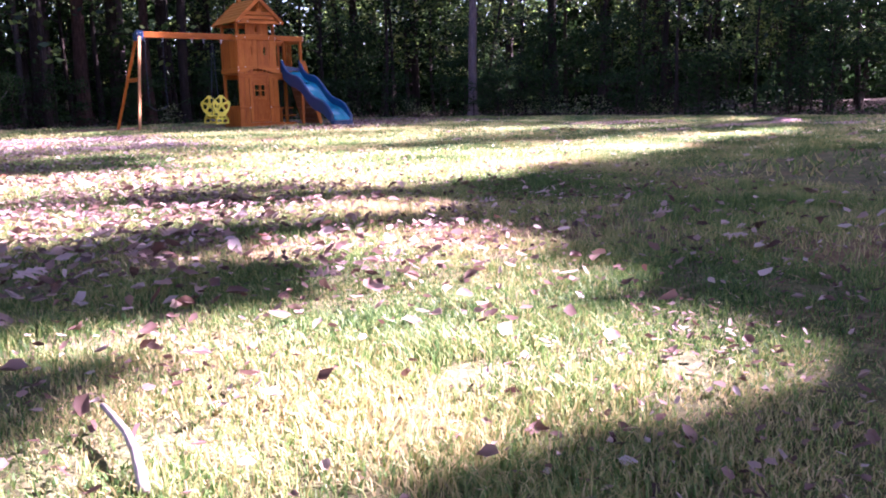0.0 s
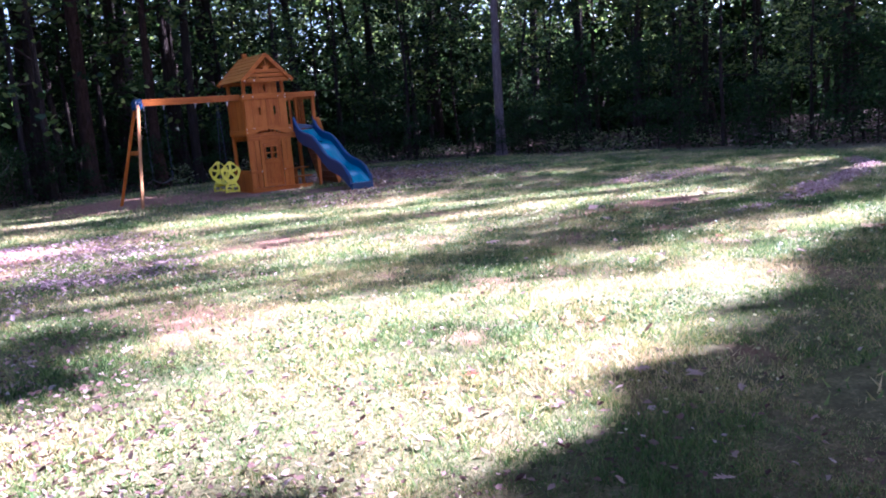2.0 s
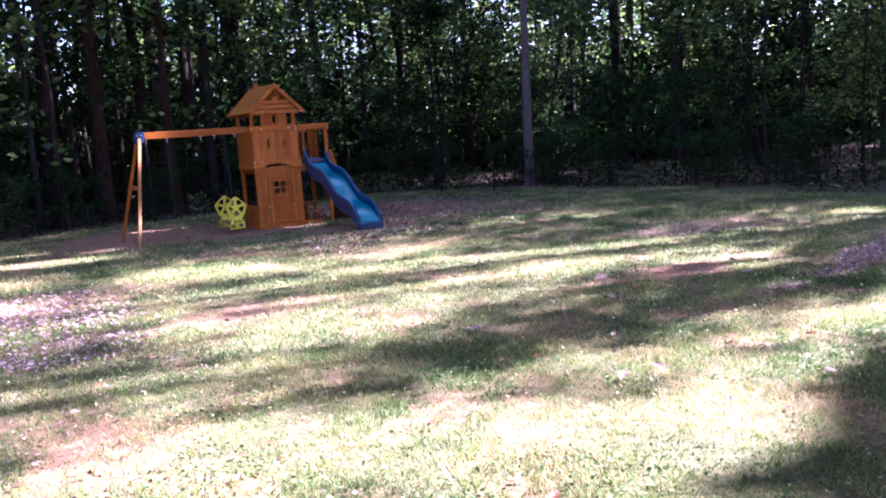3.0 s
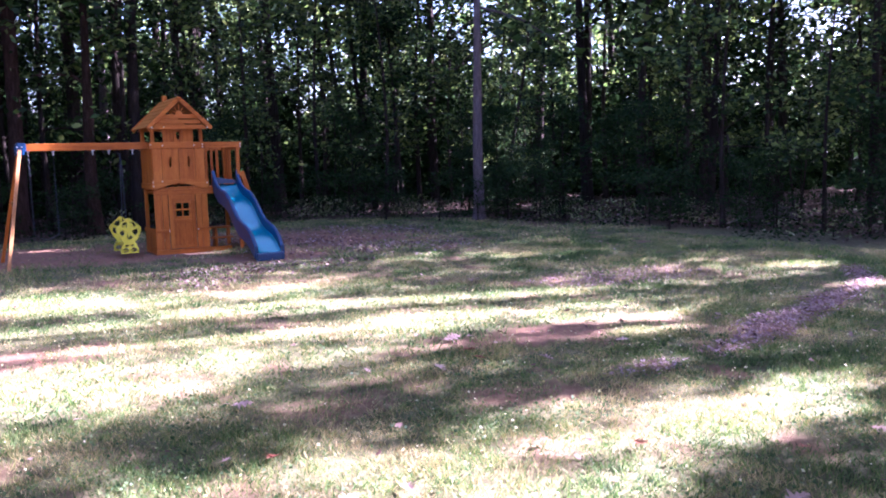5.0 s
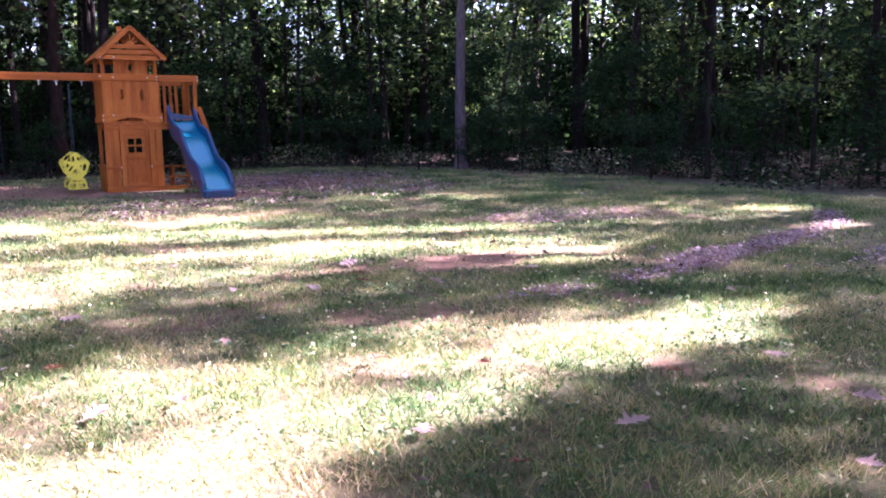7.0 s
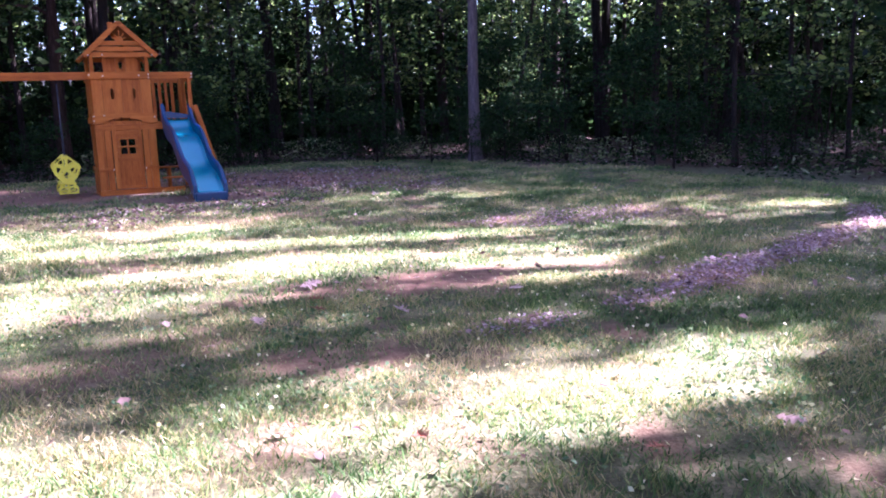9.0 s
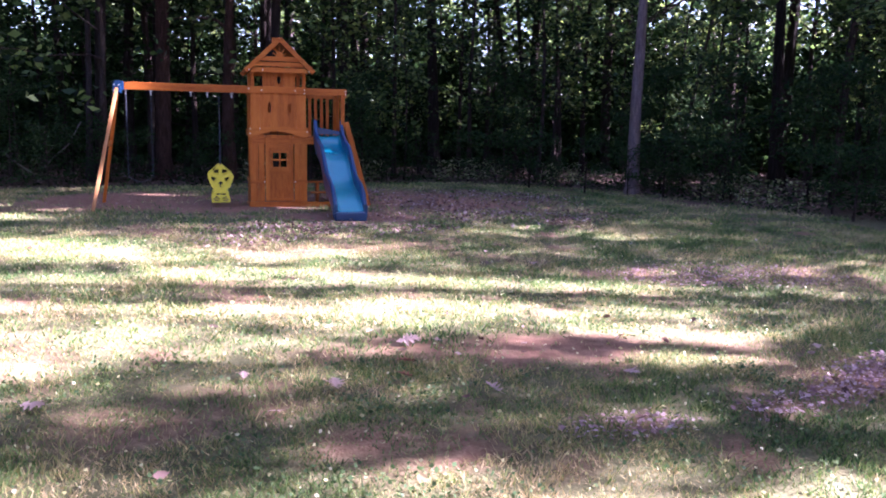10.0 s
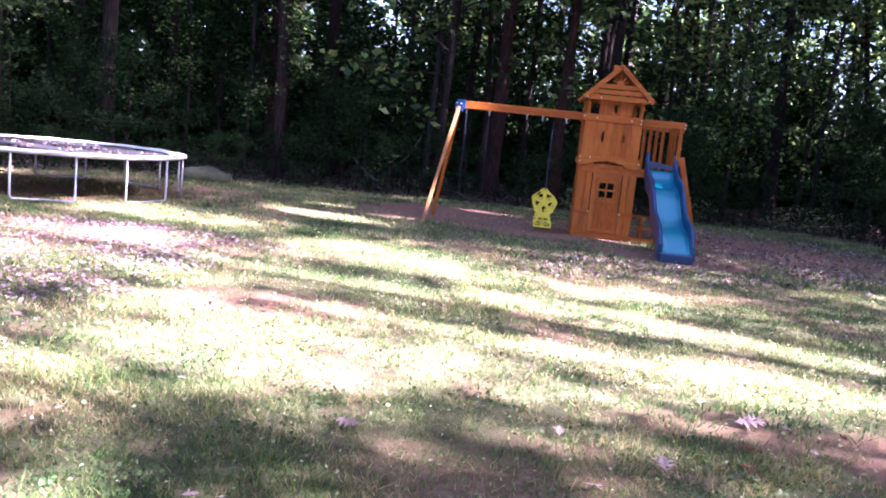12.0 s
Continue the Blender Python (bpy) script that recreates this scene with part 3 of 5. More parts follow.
def limb(start, direction, length, radius, r, steps=5):
    p, d = Vector(start), Vector(direction).normalized()
    pts, rad = [p.copy()], [radius]
    for k in range(steps):
        d = (d + Vector(r.normal(size=3)) * 0.22 + Vector((0, 0, 0.06))).normalized()
        p = p + d * (length / steps)
        pts.append(p.copy())
        rad.append(max(radius * (1 - (k + 1) / (steps + 0.6)), 0.006))
    return pts, rad


def make_tree(name, label, seed, h, rad, bark, leaf, crown_low, leaves, leaf_size, spread, bend=0.12, lean=(0, 0), limbs=9, twigs=3):
    """A tree at the origin: a tapered trunk with root flare, limbs that fork, leaves in clumps along the limbs."""
    r = np.random.default_rng(seed)
    tree = thing(name, (0, 0, 0), label, "tree")
    pts = trunk_points(h, r, bend, lean)
    radii = [rad * (1.75 if z < 0 else 1.45 if z < 0.2 else 1.15 if z < 0.5 else max(1.05 - 0.92 * z / h, 0.06)) for _, _, z in pts]
    bm = tube(pts, radii, 12)
    rough_up(bm, rad * 0.22, 2.2)
    part("trunk", bm, bark, tree, smooth=True)
    tips = []
    for k in range(limbs):
        z = crown_low + (h * 0.97 - crown_low) * (k + r.uniform(0, 0.8)) / limbs
        j = min(range(len(pts)), key=lambda q: abs(pts[q][2] - z))
        a = r.uniform(0, 6.283)
        reach = spread * (1.1 - 0.55 * (z - crown_low) / max(h - crown_low, 1)) * r.uniform(0.7, 1.15)
        lp, lr = limb((pts[j][0], pts[j][1], z), (math.cos(a), math.sin(a), r.uniform(0.1, 0.7)), reach, max(radii[j] * 0.42, 0.012), r)
        part("branch", tube(lp, lr, 5), bark, tree, smooth=True)
        tips += lp[2:]
        for _ in range(twigs):
            q = lp[int(r.integers(2, len(lp)))]
            tips += limb(q, r.normal(size=3), reach * 0.4, 0.01, r, 3)[0][1:]
    tips = np.array([tuple(t) for t in tips])
    hubs = tips[r.permutation(len(tips))[: max(8, int(len(tips) * 0.45))]]
    c = hubs[r.integers(0, len(hubs), leaves)] + r.normal(size=(leaves, 3)) * np.array([0.40, 0.40, 0.17]) * (spread / 2.6)
    c = c[c[:, 2] > 0.25]
    v, fc = leaf_cloud(c, leaf_size, r, ratio=0.55)
    crown = new("crown", bulk_mesh("crown", v, fc, leaf))
    crown.parent = tree
    return tree


TALL = [
    make_tree("tree", "tall woodland tree with a straight brown trunk", 101, 19, 0.20, bark_brown, leaf_wood, 6.0, 850, 0.375, 3.4),
    make_tree("tree", "tall woodland tree with a slim dark trunk", 102, 17, 0.13, bark_brown, leaf_wood, 5.0, 750, 0.35, 2.8, 0.25),
    make_tree("tree", "tall woodland tree with a pale grey trunk", 103, 18, 0.17, bark_grey, leaf_wood, 6.5, 800, 0.37, 3.2, 0.1),
    make_tree("tree", "leaning woodland tree with a thin trunk", 104, 14, 0.09, bark_brown, leaf_wood, 4.0, 700, 0.28, 2.4, 0.3, (0.06, 0.03)),
    make_tree("tree", "large old tree with reddish-brown bark", 105, 20, 0.32, bark_red, leaf_wood, 7.0, 900, 0.40, 3.8, 0.08),
]
PALE = make_tree("tree", "slender pale tree catching the sun", 106, 13, 0.085, bark_slender, leaf_wood, 4.5, 1200, 0.28, 2.2, 0.2)
YOUNG = [
    make_tree("young_tree", "leafy young tree at the edge of the woods", 111, 7.5, 0.055, bark_brown, leaf_wood, 1.6, 1500, 0.15, 1.7, 0.2, limbs=12),
    make_tree("young_tree", "slender young tree with drooping green leaves", 112, 6.0, 0.04, bark_brown, leaf_wood, 1.2, 1200, 0.13, 1.4, 0.25, limbs=11),
    make_tree("young_tree", "bushy young tree among the trunks", 113, 9.0, 0.07, bark_brown, leaf_shaded, 2.2, 1700, 0.17, 2.0, 0.2, limbs=13),
    make_tree("young_tree", "thin leaning sapling with sparse leaves", 114, 5.0, 0.028, bark_brown, leaf_wood, 1.3, 500, 0.12, 1.2, 0.3, (0.1, 0.05), limbs=8),
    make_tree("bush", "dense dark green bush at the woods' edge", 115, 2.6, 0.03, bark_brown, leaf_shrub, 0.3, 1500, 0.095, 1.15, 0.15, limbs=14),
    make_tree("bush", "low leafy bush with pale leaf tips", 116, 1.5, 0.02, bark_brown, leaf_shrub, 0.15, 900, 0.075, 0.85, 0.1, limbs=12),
]
used = set()


def plant(proto, x, y, turn, label="", size=1.0):
    global used
    z = float(height(np.array(x), np.array(y)))
    m = pose(x, y, z, 0, 0, turn)
    if proto.name not in used:
        used.add(proto.name)
        proto.matrix_basis = m
        ob = proto
    else:
        ob = copy_thing(proto, m)
    ob.scale = (size, size, size)
    if label:
        tagged(ob, label)
    return ob


# trees that stand out one by one
for kind, x, y, turn, size, label in [
        (2, 17.35, 22.9, 40, 0.88, "tall tree with a pale grey trunk behind a bush"),
        (0, 23.05, 24.8, 200, 0.95, "tall straight tree with a dark brown trunk"),
        (1, 22.3, 18.9, 80, 0.8, ""), (1, 27.0, 20.3, 10, 1.1, ""), (0, 29.0, 17.8, 130, 1.1, ""),
        (4, 6.05, 27.9, 300, 0.68, "tall tree with a thick brown trunk behind the swing beam"),
        (4, 7.75, 26.9, 30, 0.55, "tall tree with a reddish-brown trunk behind the playset"),
        (0, 1.1, 29.6, 210, 1.0, ""), (4, -0.6, 29.6, 100, 1.1, "large old tree with rough reddish bark"),
        (1, 5.6, 30.2, 20, 0.9, ""), (0, 14.6, 31.5, 250, 1.0, ""), (0, 18.6, 33.0, 70, 1.0, ""),
        (3, 17.4, 31.0, 160, 1.1, ""), (1, 2.9, 33.0, 330, 0.9, ""), (3, 20.9, 26.6, 280, 0.75, ""),
        (2, 9.6, 36.0, 60, 1.0, ""), (1, 12.2, 33.5, 10, 1.0, ""), (1, 26.5, 23.4, 190, 1.0, ""),
        (2, 10.8, 40, 20, 1.0, ""), (1, 3.6, 36.5, 40, 1.0, "")]:
    plant(TALL[kind], x, y, turn, label, size)

# added trees with crowns above the view, which keep skylight off the lower woods
EDGE_SHADER = make_tree("tree", "tree added at the woods' edge, its high unseen crown blocking the sky", 107, 17, 0.16, bark_brown, leaf_wood, 7.6, 5200, 0.40, 4.6, 0.15, limbs=14, twigs=4)
for x, y, turn, size in [(-3.6, 25.2, 10, 1.0), (0.3, 26.6, 190, 0.95), (-6.4, 23.6, 130, 1.0), (4.6, 27.0, 40, 0.95), (8.9, 28.6, 310, 1.0), (-8.6, 21.5, 250, 1.1), (24.0, 28.6, 330, 1.1), (25.0, 21.6, 60, 1.0)]:
    plant(EDGE_SHADER, x, y, turn, "", size)
plant(PALE, 4.25, 27.4, 40)
plant(TALL[1], 8.85, 26.9, 130, "tall tree with a grey trunk close behind the playset", 1.1)
plant(YOUNG[0], 4.7, 26.4, 15, "leafy young tree hanging over the swing beam", 1.7)
plant(YOUNG[0], 6.9, 29.2, 95, "", 1.6)
for x, y, turn, size in [(12.6, 28.9, 30, 1.3), (15.2, 29.4, 140, 1.35), (10.9, 29.8, 250, 1.4), (17.4, 28.0, 320, 1.25)]:
    plant(YOUNG[0], x, y, turn, "", size)
plant(PALE, 23.6, 23.0, 220, "", 0.6)
for k, (x, y, turn, size) in enumerate([(16.9, 22.3, 20, 0.75), (17.7, 22.0, 150, 1.0), (16.2, 23.2, 260, 0.9), (18.2, 21.2, 75, 0.8), (15.4, 24.9, 190, 1.0)]):
    plant(YOUNG[5 - (k == 3)], x, y, turn, "low leafy bush at the foot of the pale trunk" if k == 0 else "", size)
taken = [(17.35, 22.9), (23.05, 24.8), (6.05, 27.9), (7.75, 26.9), (1.1, 29.6), (-0.6, 29.6), (14.6, 31.5), (18.6, 33.0), (22.3, 18.9), (27, 20.3), (4.4, 27.4)]
wr = np.random.default_rng(77)


def hides(x, y, width):
    """Whether a plant would stand close before one of the trees that stand out."""
    for tx, ty in taken[:3]:
        dx, dy = tx - 5.5, ty - 3.8
        L = math.hypot(dx, dy)
        along, aside = ((x - 5.5) * dx + (y - 3.8) * dy) / L, abs((x - 5.5) * dy - (y - 3.8) * dx) / L
        if L - 9 < along < L + 0.5 and aside < width:
            return True
    return False


def scatter_wood(protos, count, d0, d1, gap, sizes):
    made, tries = 0, 0
    while made < count and tries < 20000:
        tries += 1
        x, y = wr.uniform(-24, 46), wr.uniform(6, 58)
        if x < 0 and y < 18 or y < 12 or x > 19 and y < 20 and protos[0] is TALL[0]:
            continue
        if protos[0] is not TALL[0] and y < 40 and hides(x, y, 1.3 if protos[0] is YOUNG[0] else 0.6):
            continue
        if protos[0] is TALL[0] and x > 20 and wr.uniform() < 0.6:
            continue
        d = -float(clear_depth(np.array(x), np.array(y)))
        if not d0 < d < d1 or any((x - a) ** 2 + (y - b) ** 2 < gap * gap for a, b in taken):
            continue
        taken.append((x, y))
        kind = protos[int(wr.integers(len(protos)))]
        if kind in YOUNG[:2] and sizes[1] < 1.6 and x < 6 and wr.uniform() < 0.8:
            kind = YOUNG[2]
        plant(kind, x, y, wr.uniform(0, 360), "", wr.uniform(*sizes))
        made += 1


scatter_wood([TALL[0], TALL[1], TALL[1], TALL[3], TALL[0], TALL[1]], 60, 4.0, 24, 2.4, (0.85, 1.2))
scatter_wood(YOUNG[:4], 150, 0.8, 17, 1.15, (0.8, 1.4))
scatter_wood([YOUNG[0], YOUNG[1], YOUNG[0]], 16, 2.5, 12, 1.5, (1.35, 1.9))
scatter_wood([YOUNG[4]], 55, 0.2, 7, 1.0, (0.6, 1.25))
scatter_wood([YOUNG[5]], 60, -0.3, 2.0, 0.6, (0.5, 1.1))
plant(YOUNG[4], 18.3, 24.6, 30, "rounded dark green bush below a grey trunk", 0.8)
plant(YOUNG[4], 19.0, 24.0, 120, "", 0.6)
plant(YOUNG[5], 20.2, 15.2, 70, "", 1.1)
# dark bushes added in place of the deep shade between the trunks
for k, (x, y) in enumerate([(21.4, 9.6), (22.2, 11.4), (21.2, 12.6), (24.2, 12.2), (23.4, 8.0), (2.0, 30.4), (4.2, 31.0), (-2.0, 28.6), (0.4, 31.6), (6.6, 31.6), (-5.4, 27.0)]):
    plant(YOUNG[4], x, y, 47 * k, "tall dense bush added to darken the woods' edge", 1.5 + 0.1 * (k % 5))

for k in range(10):
    plant((TALL[k % 2], YOUNG[2])[k % 2], -10.5 - wr.uniform(0, 3.5), 4.5 + 1.45 * k, wr.uniform(0, 360), "", wr.uniform(1.0, 1.3))
for k in range(34):
    a = radians(72 + 216 * (k + wr.uniform(-0.3, 0.3)) / 34)
    reach = wr.uniform(19, 25)
    if a > radians(150) and 6 + reach * math.sin(a) < 14:
        plant(TALL[int(wr.integers(4))], 6 + reach * math.sin(a), 4 + reach * math.cos(a), wr.uniform(0, 360), "", wr.uniform(0.85, 1.1))
    plant(YOUNG[int(wr.integers(3))], 6 + (reach + 2.5) * math.sin(a + 0.05), 4 + (reach + 2.5) * math.cos(a + 0.05), wr.uniform(0, 360), "", wr.uniform(0.9, 1.3))

# weeds along the edge, and dense far foliage that closes the woods
er = np.random.default_rng(55)
n = 60000
xs, ys = er.uniform(-10, 30, n), er.uniform(8, 34, n)
d = clear_depth(xs, ys) + 0.6 * waves(xs, ys, 1.1, 61)
ok = (d < 0.35) & (d > -3.0) & (er.uniform(size=n) < 0.35 + 0.6 * (waves(xs, ys, 2.3, 62) > 0.1))
xs, ys, d = xs[ok], ys[ok], d[ok]
tall = np.clip(0.12 + 0.12 * -d + 0.12 * waves(xs, ys, 1.7, 63), 0.05, 0.6)
v, fc = leaf_cloud(np.stack([xs, ys, height(xs, ys) + er.uniform(0.02, 1, len(xs)) * tall], 1), 0.12, er, ratio=0.42)
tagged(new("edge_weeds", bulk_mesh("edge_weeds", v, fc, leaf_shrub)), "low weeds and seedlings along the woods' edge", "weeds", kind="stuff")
n = 6500
xs, ys = er.uniform(8, 22, n), er.uniform(12, 29, n)
d = clear_depth(xs, ys)
ok = (d < 0.5) & (d > -1.6) & (waves(xs, ys, 1.4, 64) > 0.15)
xs, ys = np.repeat(xs[ok], 5), np.repeat(ys[ok], 5)
v, fc = leaf_cloud(np.stack([xs + er.normal(0, 0.10, len(xs)), ys + er.normal(0, 0.10, len(xs)), 0.1 + er.uniform(0, 0.65, len(xs)) ** 1.4], 1), 0.088, er, ratio=0.5)
tagged(new("edge_seedlings", bulk_mesh("edge_seedlings", v, fc, seedling_mat)), "pale green seedlings along the woods' edge", "seedlings", kind="stuff")


def sky_gap(a, z):
    """Openings between the far crowns where the sky shows, by bearing and height."""
    return (z > 3.6) & (waves(a * 34, z * 0.42, 1.0, 75) + 0.35 * waves(a * 110, z * 1.3, 1.0, 76) + 0.05 * (z - 6) > 0.62)


n = 250000
a, dist = er.uniform(radians(-42), radians(72), n), er.uniform(31, 60, n)
xs, ys = 6 + dist * np.sin(a), 4 + dist * np.cos(a)
zz = er.uniform(0, 1, n) ** 1.3 * 9.5
clump = 1.2 * waves(xs, ys, 0.45, 71) + 0.9 * np.sin(zz * 1.1 + waves(xs, ys, 0.35, 72) * 5)
ok = (clear_depth(xs, ys) < -6) & (clump > np.where(a < -0.30, -2.3 + 0.30 * zz, -2.0 + 0.52 * zz)) & ~sky_gap(a, zz)
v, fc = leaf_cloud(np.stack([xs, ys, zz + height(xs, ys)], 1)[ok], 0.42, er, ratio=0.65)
tagged(new("far_foliage", bulk_mesh("far_foliage", v, fc, leaf_shaded)), "dense foliage deep in the woods, its green darkened for shade", "foliage", kind="stuff")

n = 120000
a, dist = er.uniform(radians(-44), radians(74), n), er.uniform(44, 66, n)
xs, ys = 6 + dist * np.sin(a), 4 + dist * np.cos(a)
zz = er.uniform(0, 1, n) * 17
clump = 1.2 * waves(xs, ys, 0.5, 73) + 0.9 * np.sin(zz * 0.9 + waves(xs, ys, 0.35, 74) * 5)
ok = (clump > -0.9 + 0.10 * zz) & ~sky_gap(a, zz)
v, fc = leaf_cloud(np.stack([xs, ys, zz + height(xs, ys)], 1)[ok], 0.55, er, ratio=0.7)
tagged(new("sunlit_foliage", bulk_mesh("sunlit_foliage", v, fc, leaf_wood)), "sunlit green crowns far back in the woods", "foliage", kind="stuff")

# ---- unseen trees added beside the lawn, their crowns shaped to shade it ----
ALONG = Vector((0.967, -0.253))
# gaps left in the added crowns for sun patches: middle, half length along the light, half width
NEAR_GAPS = [
    (0.37, 1.88, 0.55, 0.36), (0.02, 1.74, 0.42, 0.24), (0.98, 2.28, 0.45, 0.22), (3.2, 7.6, 1.4, 0.8), (4.5, 7.0, 1.4, 0.66), (5.6, 6.35, 1.2, 0.5), (7.3, 6.65, 1.1, 0.33), (0.76, 1.67, 0.45, 0.3), (0.57, 2.19, 0.3, 0.2), (-0.01, 6.3, 1.4, 1.0), (1.05, 6.32, 1.0, 0.85),
    (2.42, 6.34, 1.2, 1.1), (2.71, 5.32, 0.8, 0.4), (4.34, 5.98, 1.1, 0.75), (6.02, 5.71, 1.1, 0.36), (2.94, 7.32, 1.1, 0.5), (3.65, 7.93, 0.85, 0.45), (2.43, 6.92, 0.75, 0.36),
    (7.8, 6.75, 0.6, 0.3), (9.2, 6.95, 0.75, 0.33), (9.4, 7.25, 1.1, 0.3), (8.6, 6.9, 0.5, 0.3), (6.7, 6.5, 0.7, 0.3)]
LAWN_GAPS = [
    (5.0, 10.25, 0.95, 0.6), (4.0, 11.5, 0.6, 0.45), (4.4, 13.2, 0.9, 0.45), (5.3, 15.3, 1.3, 1.0), (7.4, 13.2, 1.35, 0.5), (8.7, 12.6, 1.1, 0.33), (10.3, 12.05, 1.4, 0.29),
    (7.2, 11.45, 0.9, 0.25), (8.7, 11.05, 1.3, 0.5), (10.6, 10.0, 0.9, 0.34), (10.3, 9.3, 0.55, 0.15), (6.3, 10.75, 0.7, 0.3),
    (15.7, 11.3, 0.6, 0.35), (14.7, 9.6, 0.4, 0.22), (1.3, 16.9, 1.4, 0.5), (2.2, 14.5, 0.9, 0.6), (5.6, 11.9, 0.7, 0.2)]
FAR_GAPS = [
    (3.6, 19.1, 1.3, 0.45), (8.7, 20.05, 0.9, 0.13), (4.5, 20.15, 0.35, 0.3), (3.2, 20.95, 0.5, 0.3), (-1.7, 18.6, 1.6, 0.5), (-3.0, 20.2, 1.2, 0.6), (-0.9, 19.6, 0.8, 0.5),
    (5.2, 25.4, 1.2, 0.3), (3.5, 24.9, 0.9, 0.22), (4.6, 26.1, 0.8, 0.2), (6.6, 24.7, 0.9, 0.22), (2.2, 25.6, 0.8, 0.2), (0.7, 28.3, 0.9, 0.12), (4.2, 30.5, 1.0, 0.12), (7.6, 27.0, 1.0, 0.4), (6.2, 23.2, 0.8, 0.25), (3.6, 29.7, 1.3, 0.25), (1.5, 31.0, 1.0, 0.5), (9.0, 31.5, 1.2, 0.4),
    (13.0, 27.5, 1.5, 0.5), (11.0, 30.0, 1.2, 0.5), (6.0, 32.0, 1.0, 0.5)]
SUNNY = NEAR_GAPS + LAWN_GAPS + FAR_GAPS
THIN = [  # where the crowns are only thin, so that the grass is dappled
    (1.0, 4.3, 0.75, 0.22), (1.9, 4.75, 0.7, 0.2), (0.5, 3.2, 0.4, 0.12), (11.6, 18.3, 1.5, 0.8), (12.7, 15.6, 1.9, 0.6), (12.1, 16.4, 0.6, 0.35), (16.0, 14.2, 0.8, 0.3), (4.1, 9.45, 0.8, 0.34),
    (1.15, 3.12, 0.6, 0.32), (1.35, 2.85, 0.7, 0.35), (0.82, 2.57, 0.4, 0.25), (1.16, 3.92, 0.8, 0.25), (0.08, 2.46, 0.5, 0.2), (-0.05, 4.05, 0.5, 0.22), (2.59, 4.97, 0.7, 0.25), (-0.14, 4.68, 1.0, 0.45), (6.5, 7.35, 1.7, 0.55), (8.4, 7.2, 1.4, 0.5), (2.6, 9.4, 1.6, 0.8), (6.0, 10.7, 1.8, 0.5), (6.0, 12.9, 2.6, 0.5), (9.6, 11.0, 2.4, 0.9), (2.0, 13.5, 2.4, 1.2), (6.8, 14.6, 2.4, 0.8), (1.5, 17.0, 1.6, 0.8)]
SHADE_EDGE = ((-1.5, -0.21, 0.27, 0.82, 1.14, 1.29, 1.62, 1.92, 2.65, 3.54, 5.26, 7.1, 8, 9.2, 10.4, 11.4, 14), (0.1, 0.74, 0.97, 1.26, 1.79, 2.25, 2.94, 3.42, 4.28, 4.64, 5.15, 6.2, 6.6, 6.4, 6.95, 7.4, 8))


def gaps(x, y, places):
    best = np.zeros_like(x)
    for cx, cy, a, b in places:
        u = (x - cx) * ALONG.x + (y - cy) * ALONG.y
        w = -(x - cx) * ALONG.y + (y - cy) * ALONG.x
        best = np.maximum(best, 1.4 - np.hypot(u / a, w / b))
    return best * np.clip((y - np.interp(x, *SHADE_EDGE)) / 0.55 + 0.5, 0, 1)


def sunlit(x, y):
    return gaps(x, y, SUNNY)


def to_ground(p):
    """Where the sun's ray through a place meets the lawn."""
    return p[0] - SUN_TO.x / SUN_TO.z * p[2], p[1] - SUN_TO.y / SUN_TO.z * p[2]


SHADERS = [(21.5, 8.6), (25.0, 3.75), (25.0, -1.4), (28.0, 6.75), (22.0, -5.1), (28.5, 13.25), (28.0, -6.5), (30.0, 19.0), (23.0, -8.5), (32.0, 2.0), (24.5, 26.5), (21.0, 31.5), (12.0, 38.0)]
sr = np.random.default_rng(90)
side = 0.091
xs, ys = [a.ravel() for a in np.meshgrid(np.arange(-14, 31, side), np.arange(-5, 38, side))]
n = len(xs)
xs, ys = xs + sr.uniform(-0.5, 0.5, n) * side, ys + sr.uniform(-0.5, 0.5, n) * side
wx, wy = xs + 0.14 * waves(xs, ys, 1.6, 91), ys + 0.12 * waves(xs, ys, 1.6, 92)
lit = np.maximum(np.clip(sunlit(wx, wy) * 1.35, 0, 1) * 0.985, np.clip(gaps(wx, wy, THIN) * 1.35, 0, 1) * (0.76 + 0.12 * waves(xs, ys, 1.1, 93)))
ok = sr.uniform(size=n) > lit
open_lawn = (ys > np.interp(xs, *SHADE_EDGE) + 0.5) & (clear_depth(xs, ys) > 0) & (ys < 17.5) & (xs < 15.5)
ok &= ~open_lawn | (sr.uniform(size=n) < 0.55 + 0.13 * waves(xs, ys, 0.6, 95) + np.clip((ys - 11) / 7, 0, 0.2) + np.where((ys > 7.95) & (ys < 9.8) & (xs > 5.5), 0.3, 0) + np.where((ys > 8.6) & (ys < 10.6) & (xs > 8.2), 0.15, 0) + np.where((ys > 7.2) & (ys <= 7.95) & (xs > 5.2) & (xs < 7.3), 0.2, 0) - np.where(ys > 10.6, 0.06, 0) + np.clip((xs - 8.8) / 4.5, 0, 0.45) * np.where(ys < 10.6, 1.0, 0.15))
ok &= sr.uniform(size=n) < np.where(clear_depth(xs, ys) > -1, 1.0, np.where(ys > np.interp(xs, (-8, 0, 3, 8, 16), (34, 30.8, 29.6, 28.8, 28.2)), 0.03, np.where(xs < 3.5, 1.0, np.where((ys > 26) & (waves(xs, ys, 0.45, 94) > np.where((xs > 3) & (xs < 16), -0.4, 0.05)), 0.03, 0.9))))
xs, ys = xs[ok], ys[ok]
# extra unseen leaves added to keep the playset's ground shaded
px, py = sr.uniform(3.6, 9.9, 11000), sr.uniform(17.9, 22.6, 11000)
ok = gaps(px, py, SUNNY) < 0.05
